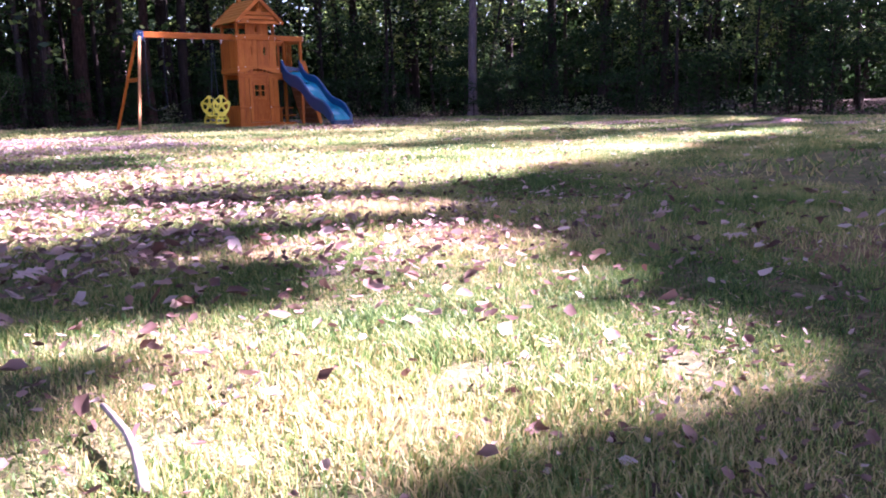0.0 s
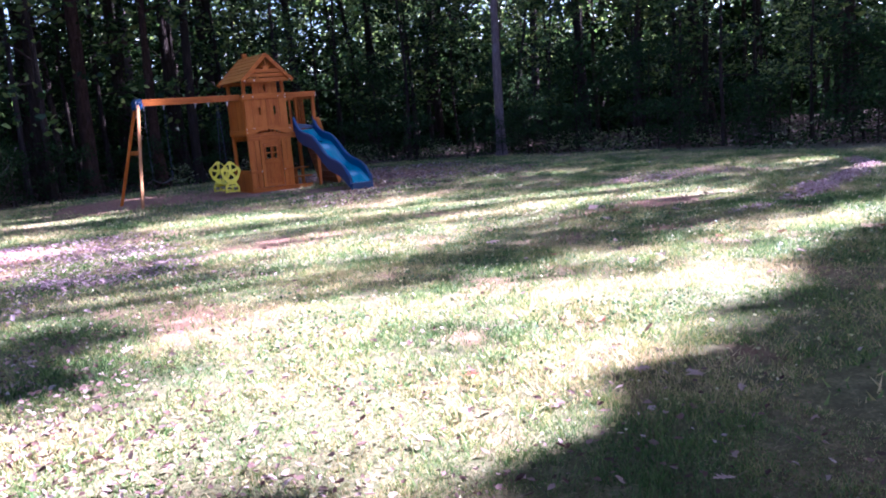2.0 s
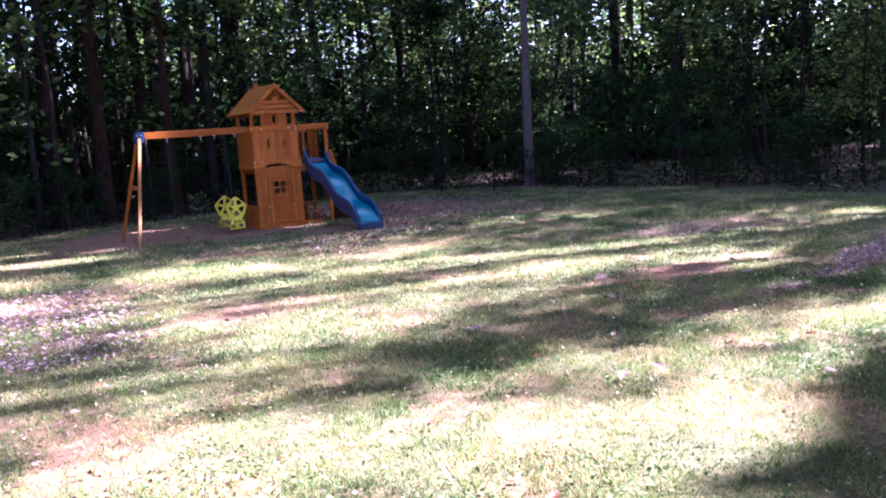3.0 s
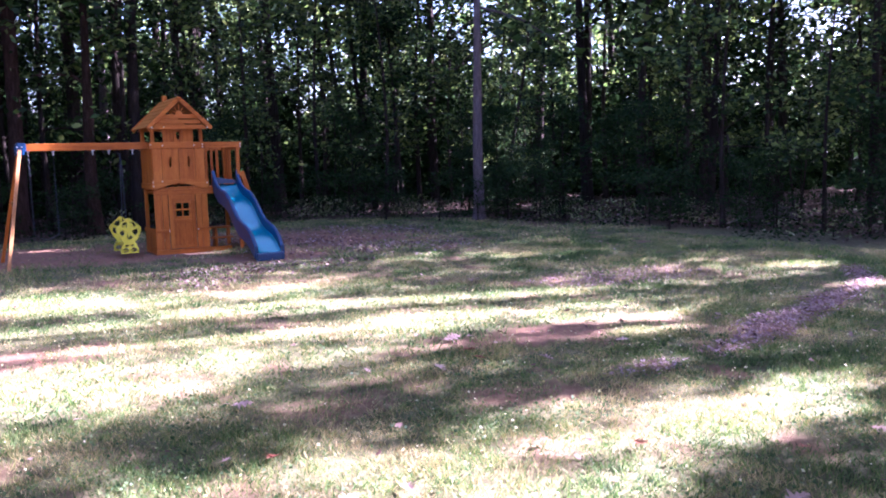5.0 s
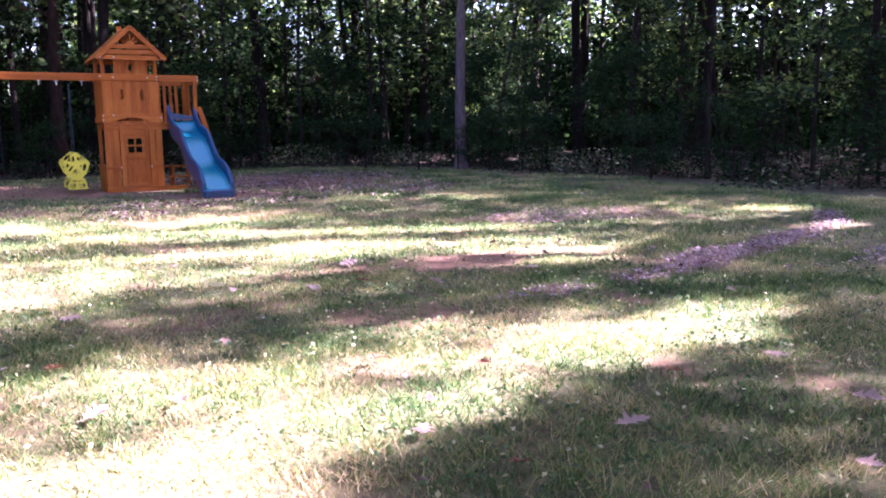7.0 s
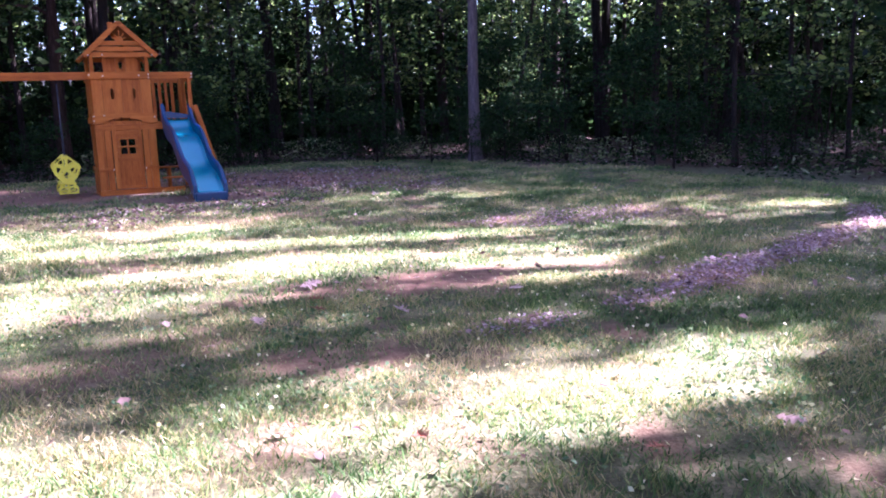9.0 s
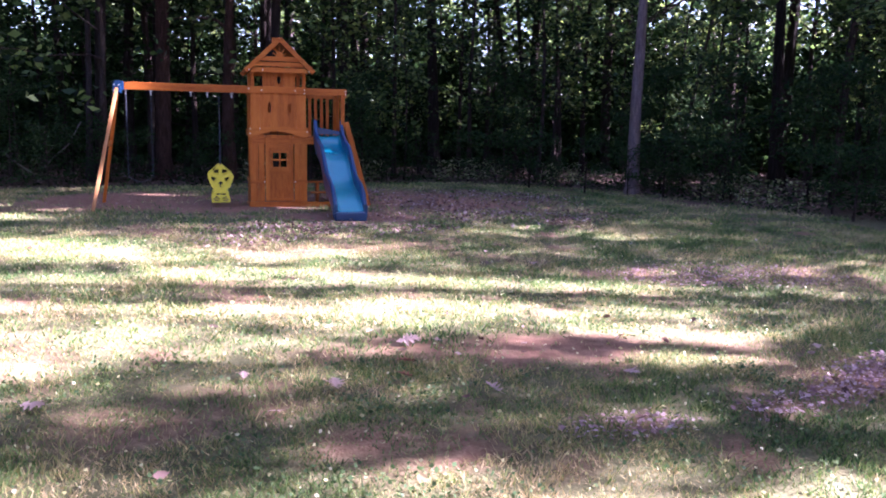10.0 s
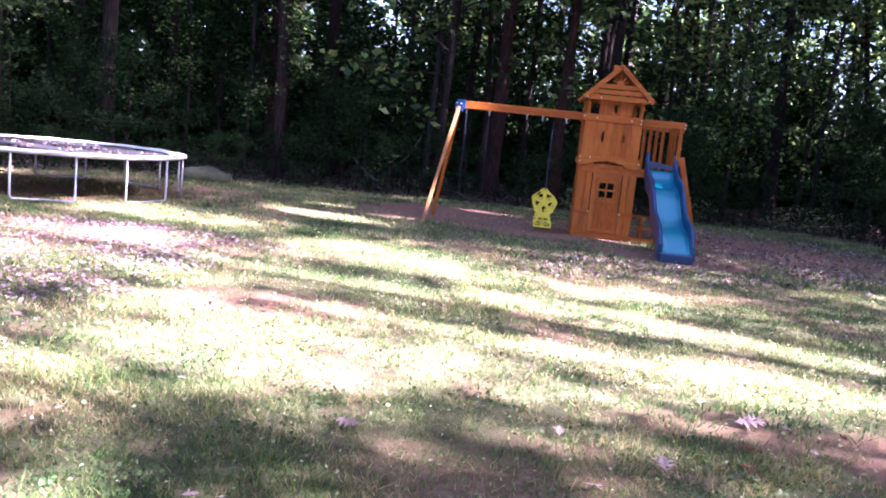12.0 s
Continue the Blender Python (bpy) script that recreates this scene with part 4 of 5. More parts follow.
xs, ys = np.concatenate([xs, px[ok]]), np.concatenate([ys, py[ok]])
# each leaf is lifted along the sun's ray from the ground it shades
hz = np.maximum(8.0, 0.72 * (20.5 - xs)) + sr.uniform(0, 4.0, len(xs))
crown_pts = np.stack([xs + SUN_TO.x / SUN_TO.z * hz, ys + SUN_TO.y / SUN_TO.z * hz, hz], 1)
nearest = np.argmin([(crown_pts[:, 0] - a) ** 2 + (crown_pts[:, 1] - b) ** 2 for a, b in SHADERS], axis=0)
for k, (x, y) in enumerate(SHADERS):
    tree = thing("tree", (x, y, 0), "unseen tree added beside the lawn to shade the grass", "tree")
    r = np.random.default_rng(200 + k)
    rad = 0.15 if k == 0 else 0.17
    pts = [(x + p[0], y + p[1], p[2]) for p in trunk_points(25, r, 0.05 if k == 0 else 0.15)]
    part("trunk", tube(pts, [rad * (1.5 if p[2] < 0.1 else 1.05 - 0.8 * p[2] / 25) for p in pts], 12), bark_brown, tree, smooth=True)
    mine = crown_pts[nearest == k]
    for q in range(14):
        if not len(mine):
            break
        target = Vector(mine[int(r.integers(len(mine)))])
        z0 = min(max(target.z - 3.5, 4), 23)
        s = Vector((x, y, z0))
        mid = s.lerp(target, 0.5) + Vector((0, 0, 0.5))
        fall = np.array([to_ground(s.lerp(target, f)) for f in np.linspace(0.05, 1, 20)])
        if sunlit(fall[:, 0], fall[:, 1]).max() > 0.1:
            continue
        part("branch", tube([s, mid, target], [0.07, 0.045, 0.012], 6), bark_brown, tree, smooth=True)
    if len(mine):
        v, fc = leaf_cloud(mine - np.array([x, y, 0]), 0.257, r, ratio=0.75)
        crown = new("crown", bulk_mesh("crown", v, fc, leaf_wood))
        crown.parent = tree


# tree added out of view; its dense crown darkens the lawn's near right
oak = thing("tree", (10.5, -3.2, 0), "unseen tree added beside the lawn, its low crown blocking sun and sky", "tree")
r = np.random.default_rng(301)
pts = [(10.5 + p[0], -3.2 + p[1], p[2]) for p in trunk_points(9, r, 0.1)]
part("trunk", tube(pts, [0.3 * (1.5 if p[2] < 0.1 else 1.05 - 0.7 * p[2] / 9) for p in pts], 12), bark_brown, oak, smooth=True)
n = 125000
c = np.stack([r.normal(5.4, 3.9, n), r.normal(0.9, 2.7, n), r.normal(6.2, 0.9, n)], 1)
gx_, gy_ = to_ground(c.T)
c = c[(sunlit(gx_, gy_) < 0.15) & (gaps(gx_, gy_, THIN) < 0.3) & (c[:, 2] > 4.9) & (c[:, 2] < 9.5)]
for q in range(12):
    target = Vector(c[int(r.integers(len(c)))])
    base = Vector((10.5, -3.2, 4.2 + 0.3 * q))
    fall = np.array([to_ground(base.lerp(target, f)) for f in np.linspace(0.05, 1, 20)])
    if sunlit(fall[:, 0], fall[:, 1]).max() < 0.1:
        part("branch", tube([base, base.lerp(target, 0.5) + Vector((0, 0, 0.3)), target], [0.1, 0.06, 0.015], 6), bark_brown, oak, smooth=True)
v, fc = leaf_cloud(c - np.array([10.5, -3.2, 0]), 0.26, r, ratio=0.75)
crown = new("crown", bulk_mesh("crown", v, fc, leaf_wood))
crown.parent = oak

# ---- playset ----
X0, X1, Y0, Y1, XR = 7.93, 8.95, 20.36, 21.40, 9.70
playset = thing("playset", (8.45, 20.9, 0), "stained orange-brown cedar playset tower with swing beam and blue slide", "playset")


def P(name, bm, material, label="", parent=None, smooth=False):
    return part(name, bm, material, parent or playset, label, smooth)


for x, y in ((X0 + 0.035, Y0 + 0.06), (X1 - 0.035, Y0 + 0.06), (X0 + 0.035, Y1 - 0.04), (X1 - 0.035, Y1 - 0.04)):
    P("corner_post", box(x - 0.035, x + 0.035, y - 0.035, y + 0.035, 0.0, 2.52), wood_z)
for y in (Y0 + 0.04, Y1 - 0.04):
    P("corner_post", box(XR - 0.08, XR - 0.01, y - 0.035, y + 0.035, 0.0, 2.14), wood_z)
# lower front: side panels of upright boards, belt boards, base board
P("base_board", box(X0 - 0.04, X1 + 0.06, Y0 - 0.03, Y0 + 0.01, 0.0, 0.10), wood_x)
for a, b in ((X0 - 0.02, 8.06), (8.065, 8.175), (8.73, 8.835), (8.84, X1 + 0.02)):
    P("front_board", box(a, b, Y0, Y0 + 0.022, 0.10, 1.37, 0.004), wood_z)
for a, b in ((X0 - 0.03, 8.19), (8.715, X1 + 0.03)):
    P("belt_board", box(a, b, Y0 - 0.018, Y0, 0.44, 0.51), wood_x)
# door with window
door = P("door", plate(rect(8.19, 8.715, 0.11, 1.36), Y0 + 0.012, Y0 + 0.032, [rect(8.31, 8.60, 0.74, 1.04)]), wood_z, "orange cedar play door with a four-pane window")
for a, b in ((8.19, 8.26), (8.645, 8.715)):
    P("door_stile", box(a, b, Y0 - 0.006, Y0 + 0.012, 0.11, 1.30, 0.004), wood_z, parent=door)
for a, b in ((0.11, 0.17), (0.62, 0.70), (1.10, 1.18)):
    P("door_rail", box(8.26, 8.645, Y0 - 0.004, Y0 + 0.012, a, b, 0.004), wood_x, parent=door)
P("window_frame", plate(rect(8.285, 8.625, 0.715, 1.065), Y0 - 0.012, Y0 + 0.012, [rect(8.325, 8.585, 0.755, 1.025)]), wood_x, parent=door)
P("muntin", box(8.44, 8.47, Y0 - 0.010, Y0 + 0.010, 0.755, 1.025, 0.003), wood_z, parent=door)
P("muntin", box(8.325, 8.44, Y0 - 0.008, Y0 + 0.008, 0.875, 0.905, 0.003), wood_x, parent=door)
P("muntin", box(8.47, 8.585, Y0 - 0.008, Y0 + 0.008, 0.875, 0.905, 0.003), wood_x, parent=door)
# arched header
arch = [(X0 - 0.05, 1.50), (X0 - 0.05, 1.33), (8.06, 1.33)] + [(8.06 + 0.70 * k / 10, 1.345 + 0.085 * math.sin(math.pi * k / 10)) for k in range(11)] + [(8.78, 1.33), (X1 + 0.05, 1.33), (X1 + 0.05, 1.50)]
P("arched_header", plate(arch, Y0 - 0.04, Y0 - 0.012), wood_x)
# upper front: three panels with peep holes
for a, b, hole in ((X0, 8.10, None), (8.105, 8.44, 8.27), (8.445, 8.76, 8.64), (8.765, X1, None)):
    P("upper_board", plate(rect(a, b, 1.48, 2.13), Y0 - 0.012, Y0 + 0.012, [oval(hole, 1.855, 0.038, 0.105)] if hole else []), wood_z)
P("fascia_board", box(X0 - 0.06, X1 + 0.005, Y0 - 0.045, Y0 - 0.012, 2.12, 2.25), wood_x)
P("rail_board", box(X1 + 0.008, XR + 0.02, Y0 - 0.045, Y0 - 0.012, 2.12, 2.24), wood_x)
# lookout panel below the roof
P("lookout_board", plate(rect(8.15, 8.36, 2.25, 2.52), Y0 - 0.010, Y0 + 0.012), wood_z)
P("lookout_board", plate(rect(8.364, 8.54, 2.25, 2.52), Y0 - 0.010, Y0 + 0.012, [oval(8.45, 2.385, 0.035, 0.09)]), wood_z)
P("lookout_board", plate(rect(8.544, 8.75, 2.25, 2.52), Y0 - 0.010, Y0 + 0.012), wood_z)
# left side wall, back wall, deck
for k in range(7):
    y = Y0 + 0.09 + k * 0.137
    P("side_board", box(X0 - 0.012, X0 + 0.01, y, y + 0.13, 1.36, 2.13, 0.004), wood_z)
for k in range(7):
    y = Y0 + 0.09 + k * 0.137
    P("side_board", box(X0 - 0.012, X0 + 0.01, y, y + 0.13, 0.02, 0.46, 0.004), wood_z)
P("side_rail", box(X0 - 0.03, X0 - 0.012, Y0, Y1, 0.44, 0.52), wood_y)
P("side_rail", box(X0 - 0.035, X0 - 0.012, Y0, Y1, 1.33, 1.44), wood_y)
P("side_rail", box(X0 - 0.035, X0 - 0.012, Y0, Y1, 2.11, 2.23), wood_y)
for k in range(7):
    x = X0 + 0.02 + k * 0.142
    P("back_board", box(x, x + 0.13, Y1 - 0.01, Y1 + 0.012, 1.36, 2.13, 0.004), wood_z)
for k in range(12):
    x = X0 + 0.02 + k * 0.147
    P("deck_board", box(x, x + 0.138, Y0 + 0.02, Y1 - 0.02, 1.30, 1.33, 0.004), wood_y)
P("deck_joist", box(X0, XR, Y0 - 0.004, Y0 + 0.03, 1.19, 1.30), wood_x)
P("deck_joist", box(X0, XR, Y1 - 0.03, Y1, 1.19, 1.30), wood_x)
# balusters behind the slide, at the back and right of the deck
for k in range(5):
    x = 9.0 + k * 0.118
    P("baluster", box(x, x + 0.062, Y1 - 0.03, Y1 - 0.01, 1.33, 2.14, 0.004), wood_z)
P("back_rail", box(X1, XR, Y1 - 0.01, Y1 + 0.02, 2.08, 2.20), wood_x)
P("right_rail", box(XR - 0.01, XR + 0.02, Y0, Y1, 2.08, 2.20), wood_y)
for k in range(3):
    y = Y0 + 0.62 + k * 0.13
    P("baluster", box(XR - 0.03, XR - 0.01, y, y + 0.07, 1.33, 2.10, 0.004), wood_z)
# climbing ramp down the open side
for k in range(9):
    t0, t1 = k / 9, (k + 0.93) / 9
    a, b = Vector((XR + 0.02 + 0.42 * t0, 0, 1.34 * (1 - t0))), Vector((XR + 0.02 + 0.42 * t1, 0, 1.34 * (1 - t1)))
    P("ramp_board", bar((a.x, (Y0 + Y1) / 2, a.z), (b.x, (Y0 + Y1) / 2, b.z), 0.92, 0.024, 0.004, (1, 0, 0.33)), wood_shaded)
for y in (Y0 + 0.03, Y1 - 0.03):
    P("ramp_stringer", bar((XR + 0.02, y, 1.62), (XR + 0.47, y, 0.0), 0.05, 0.10), wood_z)
# low sandbox boards and picnic bench under the deck
P("sandbox_board", box(X1 + 0.064, 9.42, Y0 - 0.03, Y0 + 0.01, 0.0, 0.09), wood_x)
P("sandbox_board", box(X0 - 0.04, X0 - 0.0, Y0 + 0.015, Y1, 0.0, 0.02), wood_y)
P("bench_top", box(9.02, 9.55, 20.75, 21.05, 0.43, 0.46), wood_x)
P("bench_leg", box(9.2, 9.26, 20.8, 21.0, 0.0, 0.43), wood_z)
P("bench_seat", box(9.05, 9.5, 20.5, 20.66, 0.24, 0.27), wood_x)
# roof
RX1, RY0, RY1, RZ, AP, MX = 9.06, 20.13, 21.62, 2.53, 3.13, 8.45
for side in (-1, 1):
    ex = MX + side * (RX1 - MX)
    for k in range(7):
        t0, t1 = k / 7, (k + 1.12) / 7
        a = Vector((ex + (MX - ex) * t0, 0, RZ + (AP - RZ) * t0 + 0.012))
        b = Vector((ex + (MX - ex) * min(t1, 1), 0, RZ + (AP - RZ) * min(t1, 1) - 0.004))
        up = Vector((side * (AP - RZ), 0, RX1 - MX))
        ym = (RY0 + RY1) / 2
        P("roof_board", bar((a.x, ym, a.z), (b.x, ym, b.z), RY1 - RY0, 0.018, 0.003, up), roof_wood)
    for y in (RY0 - 0.012, RY1 + 0.012):
        P("barge_board", bar((ex + side * 0.01, y, RZ - 0.02), (MX, y, AP - 0.03), 0.024, 0.085, 0.004, (side * 0.6, 0, 0.6)), wood_x)
for z0, z1 in ((RZ - 0.03, RZ + 0.055), (RZ + 0.075, RZ + 0.155), (RZ + 0.175, RZ + 0.255)):
    h0 = (RX1 - MX - 0.09) * (1 - (z0 - RZ) / (AP - RZ)) - 0.01
    h1 = (RX1 - MX - 0.09) * (1 - (z1 - RZ) / (AP - RZ)) - 0.01
    P("gable_slat", plate([(MX - h0, z0), (MX + h0, z0), (MX + h1, z1), (MX - h1, z1)], RY0 + 0.02, RY0 + 0.045), wood_x)
    P("gable_slat", plate([(MX - h0, z0), (MX + h0, z0), (MX + h1, z1), (MX - h1, z1)], RY1 - 0.045, RY1 - 0.02), wood_x)
for a in (25, 57, 90, 123, 155):
    c, s = math.cos(radians(a)), math.sin(radians(a))
    reach = 0.19 if a == 90 else 0.15 if a in (57, 123) else 0.14
    P("sunburst_ray", bar((MX + 0.05 * c, RY0 + 0.035, RZ + 0.26 + 0.05 * s), (MX + reach * c, RY0 + 0.035, RZ + 0.26 + reach * s), 0.02, 0.035, 0.003, (0, 1, 0)), wood_z)
P("sunburst_hub", plate([(MX + 0.07 * math.cos(math.pi * k / 8), RZ + 0.256 + 0.07 * math.sin(math.pi * k / 8)) for k in range(9)], RY0 + 0.02, RY0 + 0.045), wood_x)
P("chimney", box(MX - 0.045, MX + 0.045, RY1 - 0.35, RY1 - 0.25, AP - 0.06, AP + 0.10), wood_z)
# swing beam with end bracket and splayed legs
P("swing_beam", box(5.62, X0 - 0.036, 20.51, 20.60, 2.12, 2.26), wood_x)
bracket = P("end_bracket", box(5.55, 5.72, 20.485, 20.625, 2.105, 2.275, 0.02), blue_plastic, "blue plastic corner bracket")
for y in (20.45, 20.66):
    P("bracket_cheek", box(5.53, 5.68, y - 0.02, y + 0.02, 2.05, 2.23, 0.012), blue_plastic, parent=bracket)
# only the front leg takes the cedar coloured as sunlit
for y in (19.68, 21.42):
    P("swing_leg", bar((5.60, 20.555 + (y - 20.555) * 0.12, 2.14), (5.21, y, -0.02), 0.062, 0.05, 0.006, (0, 1, 0)), leg_wood_lit if y < 20 else wood_z)
P("leg_brace", bar((5.43, 20.21, 1.15), (5.43, 20.92, 1.15), 0.035, 0.09), wood_y)
for x in (5.745, 6.17, 6.87, 7.16, 7.60):
    hanger = P("swing_hanger", tube([(x, 20.555, 2.13), (x, 20.555, 2.03)], 0.014, 6), metal, "galvanised swing hanger")
    P("hanger_plate", box(x - 0.03, x + 0.03, 20.52, 20.59, 2.105, 2.118, 0.0), metal, parent=hanger)
for x, y, z in ((X0 - 0.03, Y0 - 0.047, 2.20), (X0 + 0.2, Y0 - 0.047, 2.18), (X1 - 0.2, Y0 - 0.047, 2.18), (X1 - 0.03, Y0 - 0.047, 2.20), (X1 - 0.03, Y0 - 0.047, 2.14), (XR, Y0 - 0.047, 2.20), (XR, Y0 - 0.047, 2.14),
                (X0 - 0.02, Y0 - 0.042, 1.46), (X0 - 0.02, Y0 - 0.042, 1.38), (X1 + 0.02, Y0 - 0.042, 1.42), (X0 + 0.16, Y0 - 0.042, 1.47), (8.17, Y0 - 0.02, 0.475), (8.74, Y0 - 0.02, 0.475), (7.90, RY0 - 0.026, RZ), (8.14, RY0 + 0.018, RZ + 0.01), (8.98, RY0 - 0.026, RZ),
                (5.56, 20.428, 2.2), (5.64, 20.428, 2.2), (5.56, 20.428, 2.1)):
    bm = bmesh.new()
    bmesh.ops.create_cone(bm, cap_ends=True, segments=8, radius1=0.016, radius2=0.011, depth=0.014, matrix=Matrix.Translation((x, y, z)) @ Matrix.Rotation(radians(90), 4, "X"))
    P("bolt", bm, bolt_mat)


# slide: a wavy trough
def slide_line(t):
    """Depth and height of the bed, from the deck to the ground."""
    y = 20.42 - 2.52 * t
    z = 1.36 - 1.22 * t - 0.07 * math.sin(t * math.pi * 4.0) * (1 - 0.3 * t)
    if t > 0.9:
        z = max(z, 0.15)
    return y, max(z, 0.13)


SX0, SX1, N = 9.10, 9.67, 48
bm, rows_ = bmesh.new(), []
for k in range(N + 1):
    y, z = slide_line(k / N)
    prof = [(SX0 + 0.055, 0.055), (SX0 + 0.09, 0.008), (SX0 + 0.15, 0.0), (SX1 - 0.15, 0.0), (SX1 - 0.09, 0.008), (SX1 - 0.055, 0.055)]
    rows_.append([bm.verts.new((x, y, z + dz)) for x, dz in prof] + [bm.verts.new((x, y, z + dz - 0.02)) for x, dz in prof[::-1]])
for a, b in zip(rows_, rows_[1:]):
    for s in range(12):
        bm.faces.new((a[s], a[(s + 1) % 12], b[(s + 1) % 12], b[s]))
bm.faces.new(rows_[0]), bm.faces.new(rows_[-1][::-1])
slide = P("slide", bm, slide_plastic, "bright blue wavy plastic slide bed", smooth=True)
for x0, x1 in ((SX0, SX0 + 0.07), (SX1 - 0.07, SX1)):
    bm, rings = bmesh.new(), []
    for k in range(N + 1):
        y, z = slide_line(k / N)
        top = 0.20 if k / N < 0.93 else 0.20 - 1.1 * (k / N - 0.93)
        if k / N < 0.05:
            top += 0.10 * (1 - k / N / 0.05)
        prof = [(x0, -0.10), (x1, -0.10), (x1, top - 0.02), (x1 - 0.02, top), (x0 + 0.02, top), (x0, top - 0.02)]
        rings.append([bm.verts.new((x, y, max(z + dz, 0.0))) for x, dz in prof])
    for a, b in zip(rings, rings[1:]):
        for s in range(6):
            bm.faces.new((a[s], a[(s + 1) % 6], b[(s + 1) % 6], b[s]))
    bm.faces.new(rings[0]), bm.faces.new(rings[-1][::-1])
    P("slide_wall", bm, blue_plastic, "dark blue raised slide edge", parent=slide, smooth=False)
P("slide_lip", box(SX0 + 0.02, SX1 - 0.02, 17.83, 17.95, 0.0, 0.145, 0.02), blue_plastic, parent=slide)
P("slide_hood", plate([(SX0 + 0.05, 1.52), (SX1 - 0.05, 1.44), (SX1 - 0.05, 1.38), (SX0 + 0.05, 1.38)], 20.38, 20.42), blue_plastic, parent=slide)

# ---- glider and swing ----
glider = thing("glider_swing", (7.36, 20.555, 0.1), "yellow plastic two-seat glider swing with star-shaped backs", "swing")
for y in (20.22, 20.98):
    cx, cz = 7.365, 0.0
    body = [(-0.165, 0.10), (0.165, 0.10), (0.165, 0.2), (0.125, 0.27), (0.10, 0.325), (0.13, 0.36), (0.165, 0.39), (0.195, 0.47), (0.235, 0.575), (0.215, 0.625), (0.12, 0.70), (0.03, 0.785), (-0.03, 0.785), (-0.12, 0.70), (-0.215, 0.625), (-0.235, 0.575), (-0.195, 0.47), (-0.165, 0.39), (-0.13, 0.36), (-0.10, 0.325), (-0.125, 0.27), (-0.165, 0.2)]
    holes = [oval(cx + dx, dz, rx, rz, 8) for dx, dz, rx, rz in ((-0.076, 0.168, 0.064, 0.046), (0.076, 0.168, 0.064, 0.046), (-0.05, 0.262, 0.04, 0.028), (0.05, 0.262, 0.04, 0.028))]
    for q in range(5):
        ang = radians(54 + 72 * q)
        ray_, out_ = Vector((math.cos(ang), math.sin(ang))), Vector((-math.sin(ang), math.cos(ang)))
        holes.append([(cx + p.x, 0.555 + p.y) for p in (ray_ * 0.055, ray_ * 0.085 + out_ * 0.032, ray_ * 0.15 + out_ * 0.075, ray_ * 0.178, ray_ * 0.15 - out_ * 0.075, ray_ * 0.085 - out_ * 0.032)])
    part("star_back", plate([(cx + a, b) for a, b in body], y - 0.02, y + 0.02, holes), yellow_plastic, glider)
part("seat", box(7.22, 7.51, 20.24, 20.46, 0.26, 0.30, 0.015), yellow_plastic, glider)
part("seat", box(7.22, 7.51, 20.72, 20.96, 0.26, 0.30, 0.015), yellow_plastic, glider)
part("foot_rest", box(7.24, 7.49, 20.48, 20.70, 0.12, 0.15, 0.012), yellow_plastic, glider)
part("frame_tube", tube([(7.365, 20.24, 0.2), (7.365, 20.6, 0.17), (7.365, 20.96, 0.2)], 0.02, 8), metal, glider)
for y in (20.34, 20.86):
    part("hanger_rod", tube([(7.365, y, 0.28), (7.365, 20.555 + (y - 20.555) * 0.15, 2.05)], 0.007, 6), chain_mat, glider)
swing = thing("belt_swing", (5.96, 20.555, 0.5), "black rubber belt swing on dark chains", "swing")
for x in (5.745, 6.17):
    bm = bmesh.new()
    for k in range(30):
        z = 2.03 - k * 0.05
        ring = tube([(x + (0.011 if k % 2 else 0) * math.cos(a), 20.555 + (0 if k % 2 else 0.011) * math.cos(a), z + 0.03 * math.sin(a)) for a in [2 * math.pi * s / 8 for s in range(8)]], 0.004, 4, True)
        merge(bm, ring)
    part("chain", bm, chain_mat, swing)
sag = [(5.745 + 0.425 * k / 10, 20.555, 0.56 - 0.10 * math.sin(math.pi * k / 10)) for k in range(11)]
bm, rr = bmesh.new(), []
for x, y, z in sag:
    rr.append([bm.verts.new((x, y - 0.07, z)), bm.verts.new((x, y + 0.07, z)), bm.verts.new((x, y + 0.07, z - 0.012)), bm.verts.new((x, y - 0.07, z - 0.012))])
for a, b in zip(rr, rr[1:]):
    for s in range(4):
        bm.faces.new((a[s], a[(s + 1) % 4], b[(s + 1) % 4], b[s]))
bm.faces.new(rr[0]), bm.faces.new(rr[-1][::-1])
part("belt_seat", bm, rubber, swing)

# ---- trampoline ----
TX, TY, TR, TH = -1.08, 18.5, 2.13, 0.74
tramp = thing("trampoline", (TX, TY, 0), "round trampoline with a pale rim pad, dark mat and steel legs", "trampoline")


def ring(r, z, n=48):
    return [(TX + r * math.cos(2 * math.pi * k / n), TY + r * math.sin(2 * math.pi * k / n), z) for k in range(n)]


part("rim_tube", tube(ring(TR, TH - 0.02), 0.024, 8, True), metal, tramp, smooth=True)
bm = bmesh.new()
loops = [ring(TR + 0.05, TH - 0.02), ring(TR + 0.04, TH + 0.025), ring(TR - 0.13, TH + 0.03), ring(TR - 0.27, TH + 0.012), ring(TR - 0.27, TH - 0.004), ring(TR - 0.1, TH + 0.006)]
vs = [[bm.verts.new((x, y, z + 0.006 * math.sin(k * 2.4))) for k, (x, y, z) in enumerate(lp)] for lp in loops]
for a, b in zip(vs, vs[1:] + vs[:1]):
    for k in range(48):
        bm.faces.new((a[k], a[(k + 1) % 48], b[(k + 1) % 48], b[k]))
part("rim_pad", bm, pad_vinyl, tramp, "faded white vinyl rim pad", smooth=True)
bm = bmesh.new()
c = bm.verts.new((TX, TY, TH - 0.05))
prev = [bm.verts.new(p) for p in ring(TR - 0.30, TH - 0.012)]
for k in range(48):
    bm.faces.new((c, prev[k], prev[(k + 1) % 48]))
